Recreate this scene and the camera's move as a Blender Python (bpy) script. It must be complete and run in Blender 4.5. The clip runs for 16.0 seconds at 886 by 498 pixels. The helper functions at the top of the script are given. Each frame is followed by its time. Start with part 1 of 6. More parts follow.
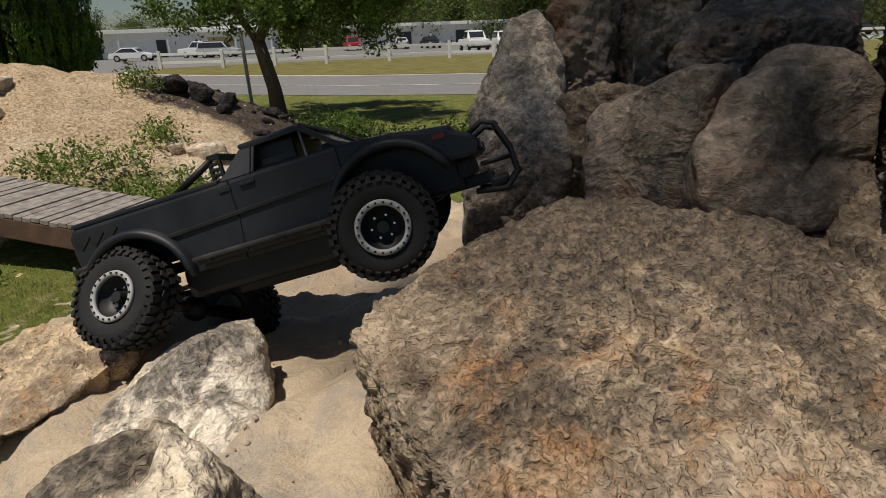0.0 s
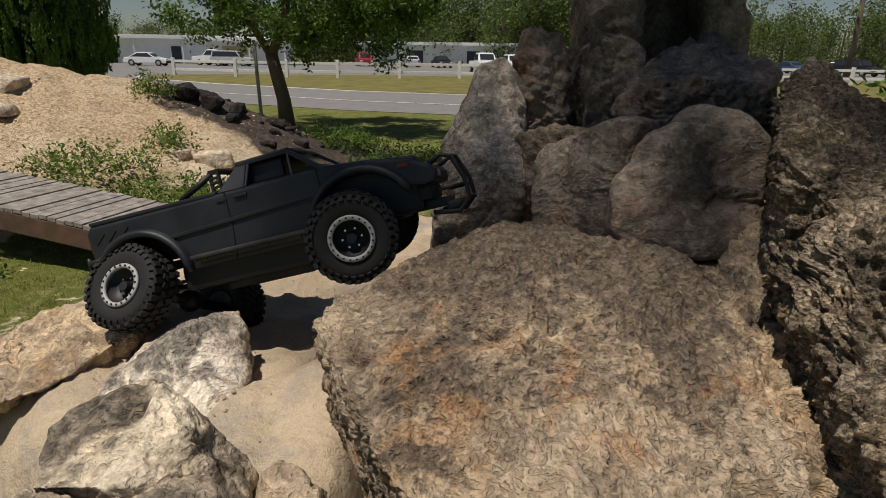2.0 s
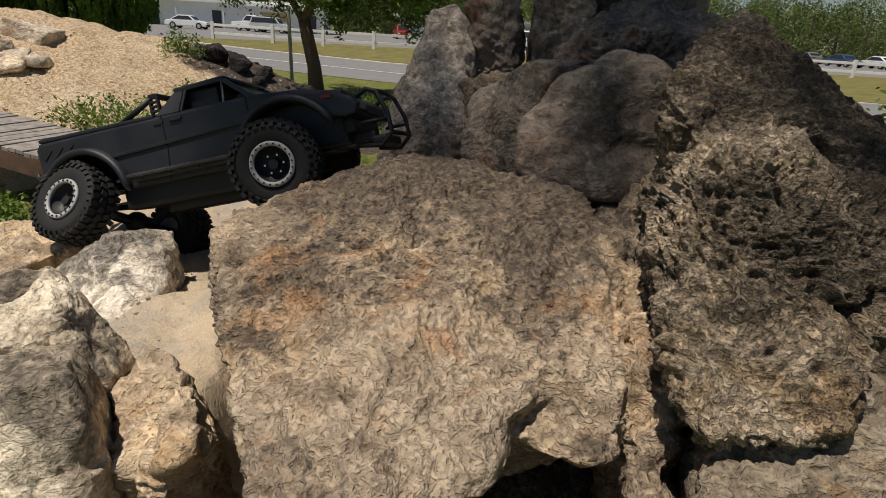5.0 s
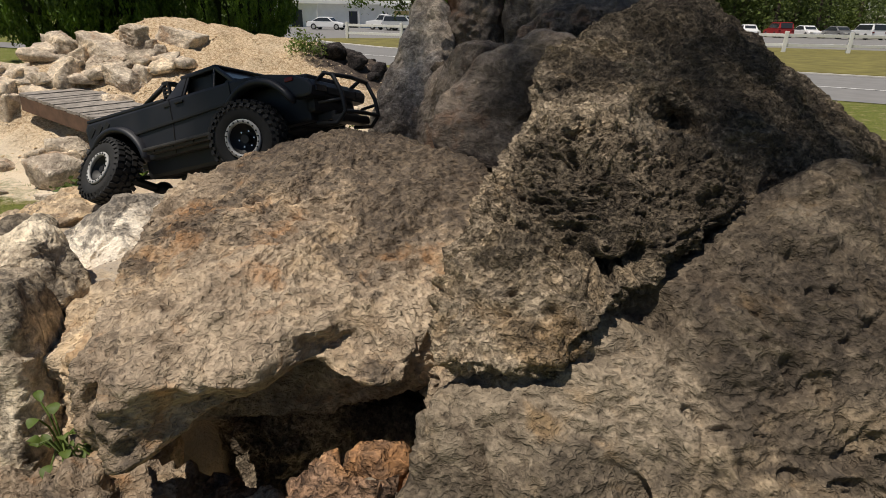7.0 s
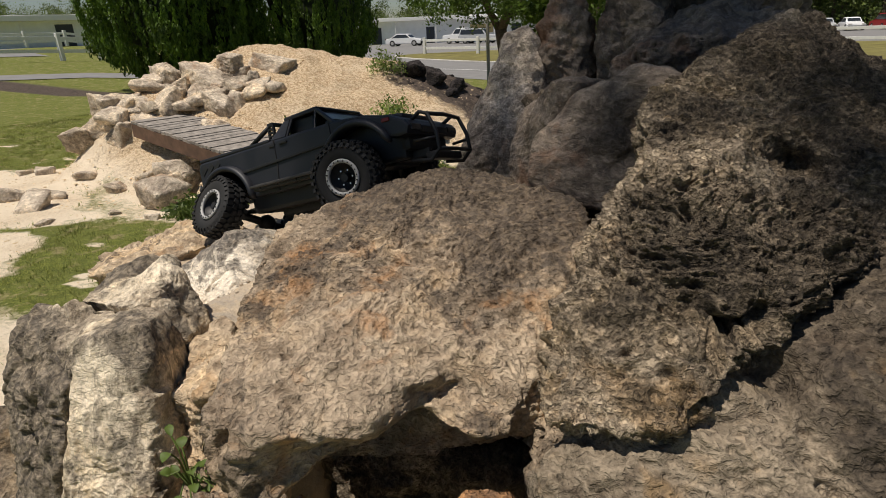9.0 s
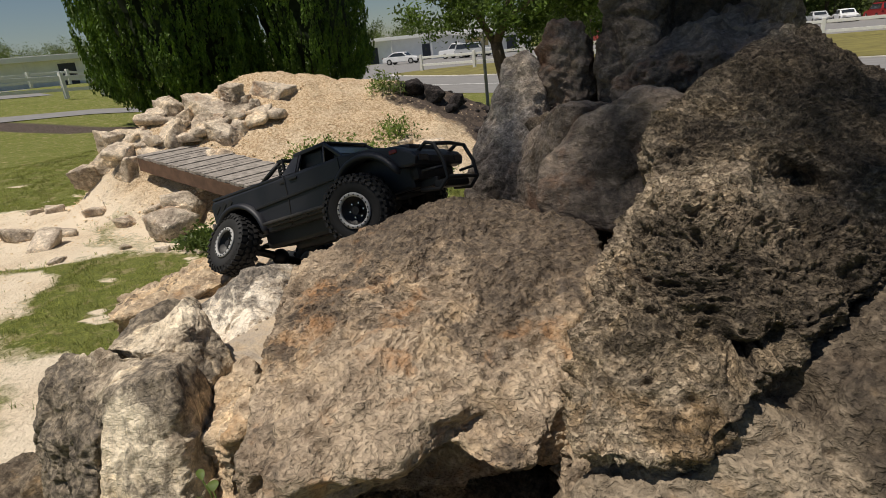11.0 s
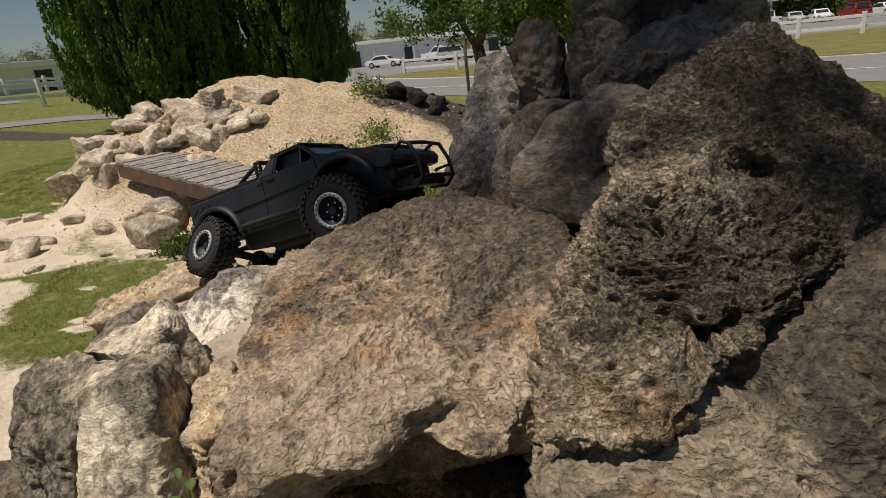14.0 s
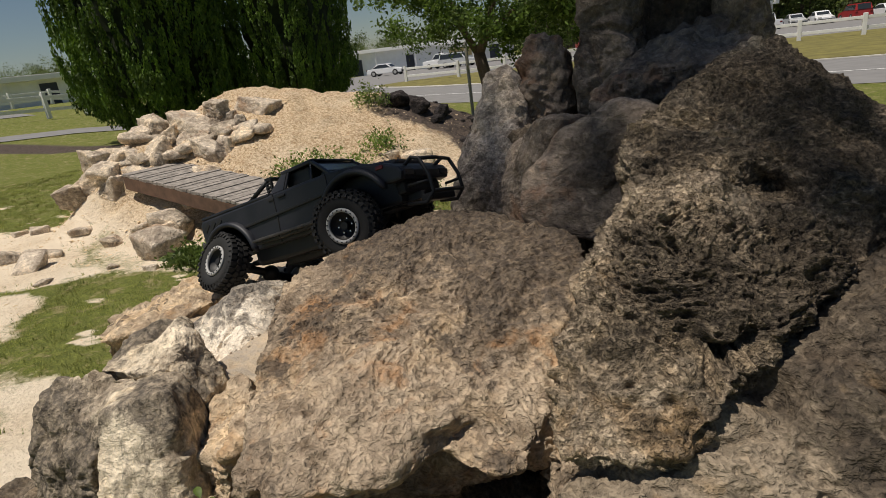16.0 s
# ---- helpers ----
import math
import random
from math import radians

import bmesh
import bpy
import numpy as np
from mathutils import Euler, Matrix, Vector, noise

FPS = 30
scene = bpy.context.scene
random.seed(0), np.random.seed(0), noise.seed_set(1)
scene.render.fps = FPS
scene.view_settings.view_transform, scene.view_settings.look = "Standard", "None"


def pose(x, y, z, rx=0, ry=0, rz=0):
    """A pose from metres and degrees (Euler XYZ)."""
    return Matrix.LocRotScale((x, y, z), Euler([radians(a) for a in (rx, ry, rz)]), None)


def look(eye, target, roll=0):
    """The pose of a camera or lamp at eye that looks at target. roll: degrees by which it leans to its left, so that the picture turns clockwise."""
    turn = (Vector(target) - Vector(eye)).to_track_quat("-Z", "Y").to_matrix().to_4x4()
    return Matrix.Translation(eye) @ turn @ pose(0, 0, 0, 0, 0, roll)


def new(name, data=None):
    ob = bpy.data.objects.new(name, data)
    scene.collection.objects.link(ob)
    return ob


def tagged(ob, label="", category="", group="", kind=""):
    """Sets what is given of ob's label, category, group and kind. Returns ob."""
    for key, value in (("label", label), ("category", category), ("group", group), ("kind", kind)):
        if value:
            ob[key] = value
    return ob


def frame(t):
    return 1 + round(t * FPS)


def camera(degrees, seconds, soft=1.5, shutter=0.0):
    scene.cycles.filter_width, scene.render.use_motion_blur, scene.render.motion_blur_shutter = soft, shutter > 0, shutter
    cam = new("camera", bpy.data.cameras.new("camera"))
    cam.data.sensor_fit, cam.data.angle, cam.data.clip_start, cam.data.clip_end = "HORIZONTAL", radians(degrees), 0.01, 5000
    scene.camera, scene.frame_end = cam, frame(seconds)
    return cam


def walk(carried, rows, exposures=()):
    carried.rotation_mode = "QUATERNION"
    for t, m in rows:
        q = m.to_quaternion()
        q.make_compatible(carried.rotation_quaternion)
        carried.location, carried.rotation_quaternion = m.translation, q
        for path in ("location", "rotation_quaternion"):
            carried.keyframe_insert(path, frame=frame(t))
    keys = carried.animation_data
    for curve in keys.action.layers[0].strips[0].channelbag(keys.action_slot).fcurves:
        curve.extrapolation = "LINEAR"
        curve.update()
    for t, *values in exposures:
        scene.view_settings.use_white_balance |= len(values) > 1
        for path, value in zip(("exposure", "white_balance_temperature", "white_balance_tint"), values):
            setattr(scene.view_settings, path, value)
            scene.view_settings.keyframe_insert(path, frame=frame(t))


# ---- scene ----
cam = camera(75.3, 16.0, 0.9)
METRES, EYE, TILT, LEAN, TURN = 1.25, 1.6, -20.5, 2.0, 0.0
ROWS = [
    (0.0, 0.0, 0.0, 0.0, 0.0, 0.0, -0.0),
    (0.5, 0.0108, -0.0334, -0.0075, 0.92, 0.44, 0.19),
    (1.0, 0.0265, -0.0704, -0.0005, 1.24, 1.42, -0.27),
    (1.5, 0.053, -0.0855, -0.0105, 0.47, 1.39, -0.4),
    (2.0, 0.0465, -0.0986, -0.0057, 0.06, 1.78, -3.01),
    (2.5, 0.0658, -0.1085, -0.0148, -0.81, 1.74, -4.04),
    (3.0, 0.0574, -0.118, 0.0076, -1.24, 2.7, -7.04),
    (3.5, 0.0959, -0.1024, -0.0069, -2.44, 1.83, -3.9),
    (6.0, 0.2001, -0.1298, -0.0562, 8.02, -1.74, -9.42),
    (6.5, 0.2623, -0.1222, -0.0541, 10.88, -2.28, -9.47),
    (7.0, 0.4078, -0.1454, -0.0491, 14.84, -2.72, -8.53),
    (7.5, 0.3665, -0.1815, -0.0108, 20.59, -2.51, -10.55),
    (8.0, 0.3743, -0.1514, -0.0355, 22.04, -3.53, -9.17),
    (8.5, 0.3762, -0.156, -0.0093, 22.57, -2.53, -8.22),
    (9.0, 0.3841, -0.1573, -0.0207, 22.55, -2.77, -7.96),
    (9.5, 0.3788, -0.1638, -0.0006, 22.84, -1.87, -6.62),
    (12.0, 0.379, -0.1827, -0.01, 23.34, -1.4, -4.5),
    (12.5, 0.3671, -0.1881, -0.016, 24.28, -1.59, -5.13),
    (13.0, 0.3713, -0.1909, 0.0011, 24.19, -0.89, -4.48),
    (13.5, 0.3557, -0.1777, -0.033, 24.26, -2.5, -4.98),
    (14.0, 0.3946, -0.173, -0.0086, 21.73, -1.1, -3.77),
    (14.5, 0.4027, -0.1801, -0.0033, 21.03, -0.78, -3.66),
    (15.0, 0.3924, -0.1772, -0.0274, 21.36, -1.71, -3.87),
    (15.5, 0.3874, -0.1723, -0.0346, 21.49, -2.06, -3.65),
    (16.0, 0.3869, -0.1828, 0.0012, 22.11, -0.46, -3.03),
]
walk(cam, [(t, pose(0, 0, EYE, TILT, LEAN, TURN) @ pose(METRES * x, METRES * y, METRES * z, 90 + pitch, roll, yaw)) for t, x, y, z, yaw, pitch, roll in ROWS], [(0.0, -0.40), (3.5, -0.35), (6.0, -0.17), (9.0, -0.14), (12.0, -0.18), (14.0, -0.26), (16.0, -0.20)])

# ---- light ----
SUN_EL, SUN_AZ = radians(71), radians(-137)      # azimuth from +y towards +x
sun_way = Vector((math.sin(SUN_AZ) * math.cos(SUN_EL), math.cos(SUN_AZ) * math.cos(SUN_EL), math.sin(SUN_EL)))
world = bpy.data.worlds.new("sky")
scene.world = world
world.use_nodes = True
wn = world.node_tree.nodes
sky = wn.new("ShaderNodeTexSky")
sky.sky_type, sky.sun_disc, sky.sun_elevation, sky.sun_rotation = "NISHITA", False, SUN_EL, SUN_AZ
sky.air_density, sky.dust_density, sky.ozone_density = 1.0, 0.15, 1.6
wn["Background"].inputs["Strength"].default_value = 0.050
world.node_tree.links.new(sky.outputs[0], wn["Background"].inputs["Color"])
lamp = bpy.data.lights.new("sun", "SUN")
lamp.energy, lamp.angle, lamp.color = 5.0, radians(0.55), (1.0, 0.915, 0.81)
sun = new("sun", lamp)
sun.matrix_world = look(sun_way * 50, (0, 0, 0))


# ---- materials ----
def nodes_of(name):
    m = bpy.data.materials.new(name)
    m.use_nodes = True
    nt = m.node_tree
    return m, nt, nt.nodes["Principled BSDF"]


def add(nt, kind, **kw):
    n = nt.nodes.new(kind)
    for k, v in kw.items():
        n.inputs[k].default_value = v
    return n


def noise_tex(nt, co, scale, detail=6.0, rough=0.6, dist=0.0):
    n = add(nt, "ShaderNodeTexNoise", Scale=scale, Detail=detail, Roughness=rough, Distortion=dist)
    nt.links.new(co, n.inputs["Vector"])
    return n.outputs["Fac"]


def ramp(nt, fac, stops):
    r = nt.nodes.new("ShaderNodeValToRGB")
    e = r.color_ramp.elements
    while len(e) < len(stops):
        e.new(0.5)
    for el, (p, c) in zip(e, stops):
        el.position = p
        el.color = (*c, 1) if len(c) == 3 else c
    nt.links.new(fac, r.inputs["Fac"])
    return r.outputs["Color"]


def grey(v):
    return (v, v, v)


def mix(nt, fac, a, b, mode="MIX"):
    m = nt.nodes.new("ShaderNodeMix")
    m.data_type, m.blend_type = "RGBA", mode
    for sock, val in ((m.inputs[0], fac), (m.inputs[6], a), (m.inputs[7], b)):
        if hasattr(val, "links") or hasattr(val, "node"):
            nt.links.new(val, sock)
        elif isinstance(val, (int, float)):
            sock.default_value = val
        else:
            sock.default_value = (*val, 1)
    return m.outputs[2]


def bump(nt, bsdf, height, strength, distance, normal=None):
    b = add(nt, "ShaderNodeBump", Strength=strength, Distance=distance)
    nt.links.new(height, b.inputs["Height"])
    if normal is not None:
        nt.links.new(normal, b.inputs["Normal"])
    nt.links.new(b.outputs[0], bsdf.inputs["Normal"])
    return b.outputs[0]


def place_co(nt):
    return nt.nodes.new("ShaderNodeNewGeometry").outputs["Position"]


def rock_material(name, pale, mid, dark, dark_at=0.80, warm=(0.44, 0.22, 0.085), warm_at=0.62, size=1.0, relief=1.0, net=0.9, warm_most=0.6, speckle=0.45, streak=0.0):
    """Weathered limestone: pale and brown patches, rust stains, dark crusts, and relief down to the grain."""
    m, nt, b = nodes_of(name)
    co = place_co(nt)
    big = noise_tex(nt, co, 5 / size, 8, 0.66, 0.8)
    patch = noise_tex(nt, co, 22 / size, 6, 0.66, 0.6)
    fine = noise_tex(nt, co, 75 / size, 4, 0.62, 0.5)
    grit = noise_tex(nt, co, 230 / size, 2, 0.55, 0.4)
    body = mix(nt, ramp(nt, patch, [(0.36, grey(0)), (0.62, grey(1))]), mid, pale)
    body = mix(nt, ramp(nt, fine, [(0.43, grey(net)), (0.48, grey(0))]), body, mix(nt, 0.55, mid, dark))
    body = mix(nt, ramp(nt, fine, [(0.54, grey(0)), (0.66, grey(0.7))]), body, tuple(min(1, c * 1.25) for c in pale))
    body = mix(nt, 0.85, body, ramp(nt, noise_tex(nt, co, 11 / size, 5, 0.6, 0.7), [(0.36, (0.56, 0.54, 0.54)), (0.50, grey(0.97)), (0.64, (1.34, 1.27, 1.14))]), "MULTIPLY")
    w = noise_tex(nt, co, 10 / size, 7, 0.66, 0.5)
    st = nt.nodes.new("ShaderNodeAttribute")
    st.attribute_name = "stain"
    sep = nt.nodes.new("ShaderNodeSeparateColor")
    nt.links.new(st.outputs["Color"], sep.inputs[0])

    def plus(a, b_, k):
        s = nt.nodes.new("ShaderNodeMath")
        s.operation = "MULTIPLY_ADD"
        nt.links.new(b_, s.inputs[0])
        s.inputs[1].default_value = k
        nt.links.new(a, s.inputs[2])
        return s.outputs[0]

    w = plus(w, sep.outputs[1], 0.30)
    body = mix(nt, ramp(nt, plus(patch, sep.outputs[2], 0.8), [(0.66, grey(0)), (1.00, grey(0.9))]), body, tuple(min(1, c * 1.2) for c in pale))
    body = mix(nt, ramp(nt, w, [(warm_at - 0.06, grey(0)), (warm_at + 0.08, grey(warm_most))]), body, warm)
    mixed = nt.nodes.new("ShaderNodeMath")
    mixed.operation = "MULTIPLY_ADD"
    nt.links.new(patch, mixed.inputs[0])
    mixed.inputs[1].default_value = 0.7
    nt.links.new(big, mixed.inputs[2])
    lich = ramp(nt, plus(mixed.outputs[0], sep.outputs[0], 0.5), [(dark_at - 0.10, grey(0)), (dark_at + 0.10, grey(0.85))])
    body = mix(nt, lich, body, mix(nt, ramp(nt, fine, [(0.42, grey(0)), (0.62, grey(0.5))]), dark, mid))
    speck = ramp(nt, grit, [(0.36, grey(0.30)), (0.43, grey(0.95)), (0.58, grey(1.05)), (0.64, grey(1.5))])
    body = mix(nt, speckle, body, speck, "MULTIPLY")
    grain = nt.nodes.new("ShaderNodeMapping")
    grain.inputs["Scale"].default_value = (0.8, 0.8, 1.25)
    grain.inputs["Rotation"].default_value = (0.5, 0.12, 0.0)
    nt.links.new(co, grain.inputs["Vector"])
    worm = noise_tex(nt, grain.outputs[0], 105 / size, 3, 0.58, 1.1)
    body = mix(nt, min(1.0, 1.1 * speckle), body, ramp(nt, worm, [(0.40, grey(0.34)), (0.45, grey(0.85)), (0.53, grey(1.05)), (0.57, grey(1.65))]), "MULTIPLY")
    if streak:
        run = nt.nodes.new("ShaderNodeMapping")
        run.inputs["Scale"].default_value = (1.0, 1.0, 0.10)
        nt.links.new(co, run.inputs["Vector"])
        body = mix(nt, streak, body, ramp(nt, noise_tex(nt, run.outputs[0], 38 / size, 6, 0.65, 0.4), [(0.36, grey(0.38)), (0.48, grey(0.95)), (0.66, grey(1.2))]), "MULTIPLY")
    nt.links.new(body, b.inputs["Base Color"])
    b.inputs["Roughness"].default_value = 0.93
    b.inputs["Specular IOR Level"].default_value = 0.2
    vor = add(nt, "ShaderNodeTexVoronoi", Scale=75 / size)
    nt.links.new(co, vor.inputs["Vector"])
    n0 = bump(nt, b, patch, relief, 0.0075 * size)
    n1 = bump(nt, b, fine, relief, 0.0060 * size, n0)
    n2 = bump(nt, b, vor.outputs["Distance"], relief, 0.0018 * size, n1)
    n3 = bump(nt, b, ramp(nt, worm, [(0.38, grey(0)), (0.54, grey(1))]), relief, 0.0024 * size, n2)
    bump(nt, b, grit, 0.6 * relief, 0.0014 * size, n3)
    return m


def plain(name, color, rough=0.6, metal=0.0, vary=0.15, scale=30.0, relief=0.0, depth=0.002, spec=0.5):
    m, nt, b = nodes_of(name)
    co = place_co(nt)
    n = noise_tex(nt, co, scale, 5, 0.6)
    lo, hi = tuple(c * (1 - vary) for c in color), tuple(min(1, c * (1 + vary)) for c in color)
    nt.links.new(ramp(nt, n, [(0.3, lo), (0.7, hi)]), b.inputs["Base Color"])
    b.inputs["Roughness"].default_value, b.inputs["Metallic"].default_value = rough, metal
    b.inputs["Specular IOR Level"].default_value = spec
    if relief:
        bump(nt, b, n, relief, depth)
    return m


SLAB_ROCK = rock_material("slab_limestone", (0.42, 0.334, 0.24), (0.27, 0.203, 0.137), (0.075, 0.061, 0.050), 1.00, warm_at=0.63, size=0.75, relief=0.95, net=0.30, speckle=0.15)
CRAG_ROCK = rock_material("crag_limestone", (0.44, 0.355, 0.255), (0.175, 0.138, 0.095), (0.040, 0.033, 0.026), 0.92, warm_at=0.65, warm=(0.30, 0.19, 0.085), size=0.6, relief=1.6, net=0.6, speckle=0.29)
BASE_ROCK = rock_material("mottled_limestone", (0.255, 0.208, 0.15), (0.15, 0.117, 0.083), (0.048, 0.039, 0.031), 0.92, warm_at=0.65, warm=(0.32, 0.20, 0.09), size=0.7, relief=0.8, net=0.38, speckle=0.24)
# same limestone darkened: part of the rear rocks' tree shade is in this colour
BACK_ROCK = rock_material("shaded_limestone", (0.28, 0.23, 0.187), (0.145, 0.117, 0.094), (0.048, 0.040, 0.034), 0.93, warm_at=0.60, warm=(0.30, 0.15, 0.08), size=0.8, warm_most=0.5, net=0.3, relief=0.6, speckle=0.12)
PILLAR_ROCK = rock_material("grey_limestone", (0.47, 0.41, 0.35), (0.25, 0.21, 0.175), (0.055, 0.047, 0.040), 0.93, warm_at=0.66, size=0.7, warm_most=0.3, net=0.4, relief=0.75, speckle=0.18)
RED_ROCK = rock_material("rusty_limestone", (0.30, 0.195, 0.13), (0.17, 0.105, 0.068), (0.07, 0.055, 0.048), 0.92, warm_at=0.52)
WHITE_ROCK = rock_material("chalky_limestone", (0.78, 0.70, 0.58), (0.54, 0.46, 0.365), (0.080, 0.073, 0.066), 1.00, warm_at=0.72, warm=(0.50, 0.33, 0.14), size=0.7, net=0.25, relief=0.7, speckle=0.14)
CREAM_ROCK = rock_material("cream_limestone", (0.70, 0.60, 0.455), (0.43, 0.35, 0.25), (0.070, 0.060, 0.052), 0.97, warm_at=0.68, warm=(0.42, 0.28, 0.12), size=0.7, net=0.28, relief=0.7, speckle=0.13, streak=0.9)
FLAT_ROCK = rock_material("tan_limestone", (0.60, 0.48, 0.34), (0.43, 0.325, 0.215), (0.10, 0.080, 0.062), 1.06, warm_at=0.60, warm=(0.44, 0.26, 0.12), size=0.8, net=0.25, relief=0.8, speckle=0.14)
PILE_ROCK = rock_material("pale_limestone", (0.70, 0.60, 0.475), (0.52, 0.43, 0.325), (0.17, 0.135, 0.10), 0.97, warm_at=0.62, size=4.0, net=0.3, relief=0.6, speckle=0.22)
DARK_ROCK = rock_material("black_stone", (0.10, 0.085, 0.08), (0.06, 0.05, 0.048), (0.025, 0.022, 0.022), 0.80, warm_at=0.9, size=4.0)


def sand_material():
    m, nt, b = nodes_of("shelf_sand")
    co = place_co(nt)
    n1, n2, n3 = noise_tex(nt, co, 7, 6), noise_tex(nt, co, 60, 6, 0.65), noise_tex(nt, co, 420, 3)
    c = mix(nt, ramp(nt, n1, [(0.35, grey(0)), (0.7, grey(1))]), (0.50, 0.39, 0.27), (0.66, 0.53, 0.37))
    c = mix(nt, ramp(nt, n2, [(0.50, grey(0)), (0.70, grey(0.5))]), c, (0.42, 0.31, 0.20))
    c = mix(nt, ramp(nt, noise_tex(nt, co, 11, 8, 0.7, 0.6), [(0.50, grey(0)), (0.62, grey(0.65))]), c, (0.36, 0.325, 0.285))
    c = mix(nt, 0.5, c, ramp(nt, n3, [(0.3, grey(0.6)), (0.7, grey(1.1))]), "MULTIPLY")
    nt.links.new(c, b.inputs["Base Color"])
    b.inputs["Roughness"].default_value = 0.95
    damp = noise_tex(nt, co, 16, 7, 0.68, 0.5)
    a = bump(nt, b, damp, 0.7, 0.020)
    a = bump(nt, b, n2, 0.45, 0.008, a)
    bump(nt, b, n3, 0.5, 0.002, a)
    return m


def ground_material():
    """Sand, turf and dark soil, told apart by the attribute 'cover' (red sand, green turf, blue soil)."""
    m, nt, b = nodes_of("ground_cover")
    co = place_co(nt)
    at = nt.nodes.new("ShaderNodeAttribute")
    at.attribute_name = "cover"
    sep = nt.nodes.new("ShaderNodeSeparateColor")
    nt.links.new(at.outputs["Color"], sep.inputs[0])
    n1, n2, n3 = noise_tex(nt, co, 1.3, 6), noise_tex(nt, co, 14, 8, 0.7), noise_tex(nt, co, 75, 5, 0.7)
    chips = noise_tex(nt, co, 30, 4, 0.65, 0.8)
    sand = mix(nt, ramp(nt, chips, [(0.44, grey(0)), (0.56, grey(1))]), (0.38, 0.25, 0.135), (0.72, 0.57, 0.385))
    sand = mix(nt, ramp(nt, n2, [(0.50, grey(0)), (0.66, grey(0.5))]), sand, (0.64, 0.485, 0.30))
    sand = mix(nt, ramp(nt, n3, [(0.52, grey(0)), (0.64, grey(0.6))]), sand, (0.74, 0.62, 0.45))
    flat = mix(nt, at.outputs["Alpha"], ramp(nt, n1, [(0.34, grey(0.5)), (0.55, grey(0.95))]), ramp(nt, n1, [(0.50, grey(0)), (0.70, grey(0.3))]))
    sand = mix(nt, flat, sand, (0.84, 0.72, 0.55))
    turf = mix(nt, ramp(nt, n3, [(0.35, grey(0)), (0.65, grey(1))]), (0.095, 0.118, 0.022), (0.255, 0.275, 0.060))
    turf = mix(nt, ramp(nt, n2, [(0.38, grey(0.6)), (0.6, grey(0))]), turf, (0.06, 0.075, 0.018))
    turf = mix(nt, ramp(nt, n1, [(0.45, grey(0)), (0.7, grey(0.6))]), turf, (0.20, 0.205, 0.065))
    bare = noise_tex(nt, co, 4.5, 9, 0.72, 0.5)
    turf = mix(nt, ramp(nt, bare, [(0.53, grey(0)), (0.66, grey(0.75))]), turf, (0.42, 0.33, 0.19))
    soil = mix(nt, ramp(nt, n2, [(0.4, grey(0)), (0.6, grey(1))]), (0.05, 0.04, 0.034), (0.13, 0.10, 0.08))

    def cut(channel):
        s = nt.nodes.new("ShaderNodeMath")
        s.operation = "MULTIPLY_ADD"
        nt.links.new(n2, s.inputs[0])
        s.inputs[1].default_value = 0.7
        nt.links.new(sep.outputs[channel], s.inputs[2])
        return ramp(nt, s.outputs[0], [(0.70, grey(0)), (0.96, grey(1))])

    c = mix(nt, cut(0), turf, sand)
    c = mix(nt, cut(2), c, soil)
    nt.links.new(c, b.inputs["Base Color"])
    b.inputs["Roughness"].default_value = 0.95
    b.inputs["Specular IOR Level"].default_value = 0.2
    a = bump(nt, b, n2, 0.6, 0.06)
    bump(nt, b, chips, 0.8, 0.035, a)
    return m


SAND = sand_material()
CHIP = plain("limestone_chip", (0.70, 0.54, 0.34), 0.9, 0, 0.3, 7.0)
GROUND = ground_material()
ASPHALT = plain("worn_asphalt", (0.21, 0.205, 0.20), 0.9, 0, 0.12, 2.0, 0.2, 0.01)
KERB = plain("kerb_concrete", (0.55, 0.53, 0.48), 0.9, 0, 0.15, 3.0)
WHITE = plain("white_paint", (0.78, 0.78, 0.76), 0.6, 0, 0.06, 4.0)
TURF_FAR = plain("mown_grass", (0.165, 0.145, 0.038), 0.95, 0, 0.35, 1.2, 0.4, 0.05)
BARK = plain("bark", (0.10, 0.075, 0.055), 0.95, 0, 0.4, 40, 0.8, 0.02)


def leaf_material(name, a, b_, trans=0.35, clump=1.6):
    m, nt, b = nodes_of(name)
    g = nt.nodes.new("ShaderNodeNewGeometry")
    c = ramp(nt, g.outputs["Random Per Island"], [(0.0, a), (1.0, b_)])
    c = mix(nt, 0.75, c, ramp(nt, noise_tex(nt, g.outputs["Position"], clump, 3, 0.5), [(0.36, grey(0.45)), (0.62, grey(1.35))]), "MULTIPLY")
    nt.links.new(c, b.inputs["Base Color"])
    b.inputs["Roughness"].default_value = 0.6
    tr = nt.nodes.new("ShaderNodeBsdfTranslucent")
    nt.links.new(c, tr.inputs["Color"])
    mx = nt.nodes.new("ShaderNodeMixShader")
    mx.inputs[0].default_value = trans
    nt.links.new(b.outputs[0], mx.inputs[1])
    nt.links.new(tr.outputs[0], mx.inputs[2])
    nt.links.new(mx.outputs[0], nt.nodes["Material Output"].inputs["Surface"])
    return m


LEAF = leaf_material("broad_leaf", (0.05, 0.09, 0.012), (0.17, 0.26, 0.045), 0.45)
CYPRESS = leaf_material("cypress_leaf", (0.055, 0.105, 0.010), (0.135, 0.225, 0.022), 0.3, 1.3)
WOODS = leaf_material("far_leaf", (0.055, 0.088, 0.018), (0.175, 0.225, 0.05), 0.4, 0.35)
WEED = leaf_material("weed_leaf", (0.08, 0.14, 0.018), (0.25, 0.33, 0.07), 0.35)
GRASS = leaf_material("grass_blade", (0.13, 0.17, 0.03), (0.40, 0.40, 0.11), 0.5)


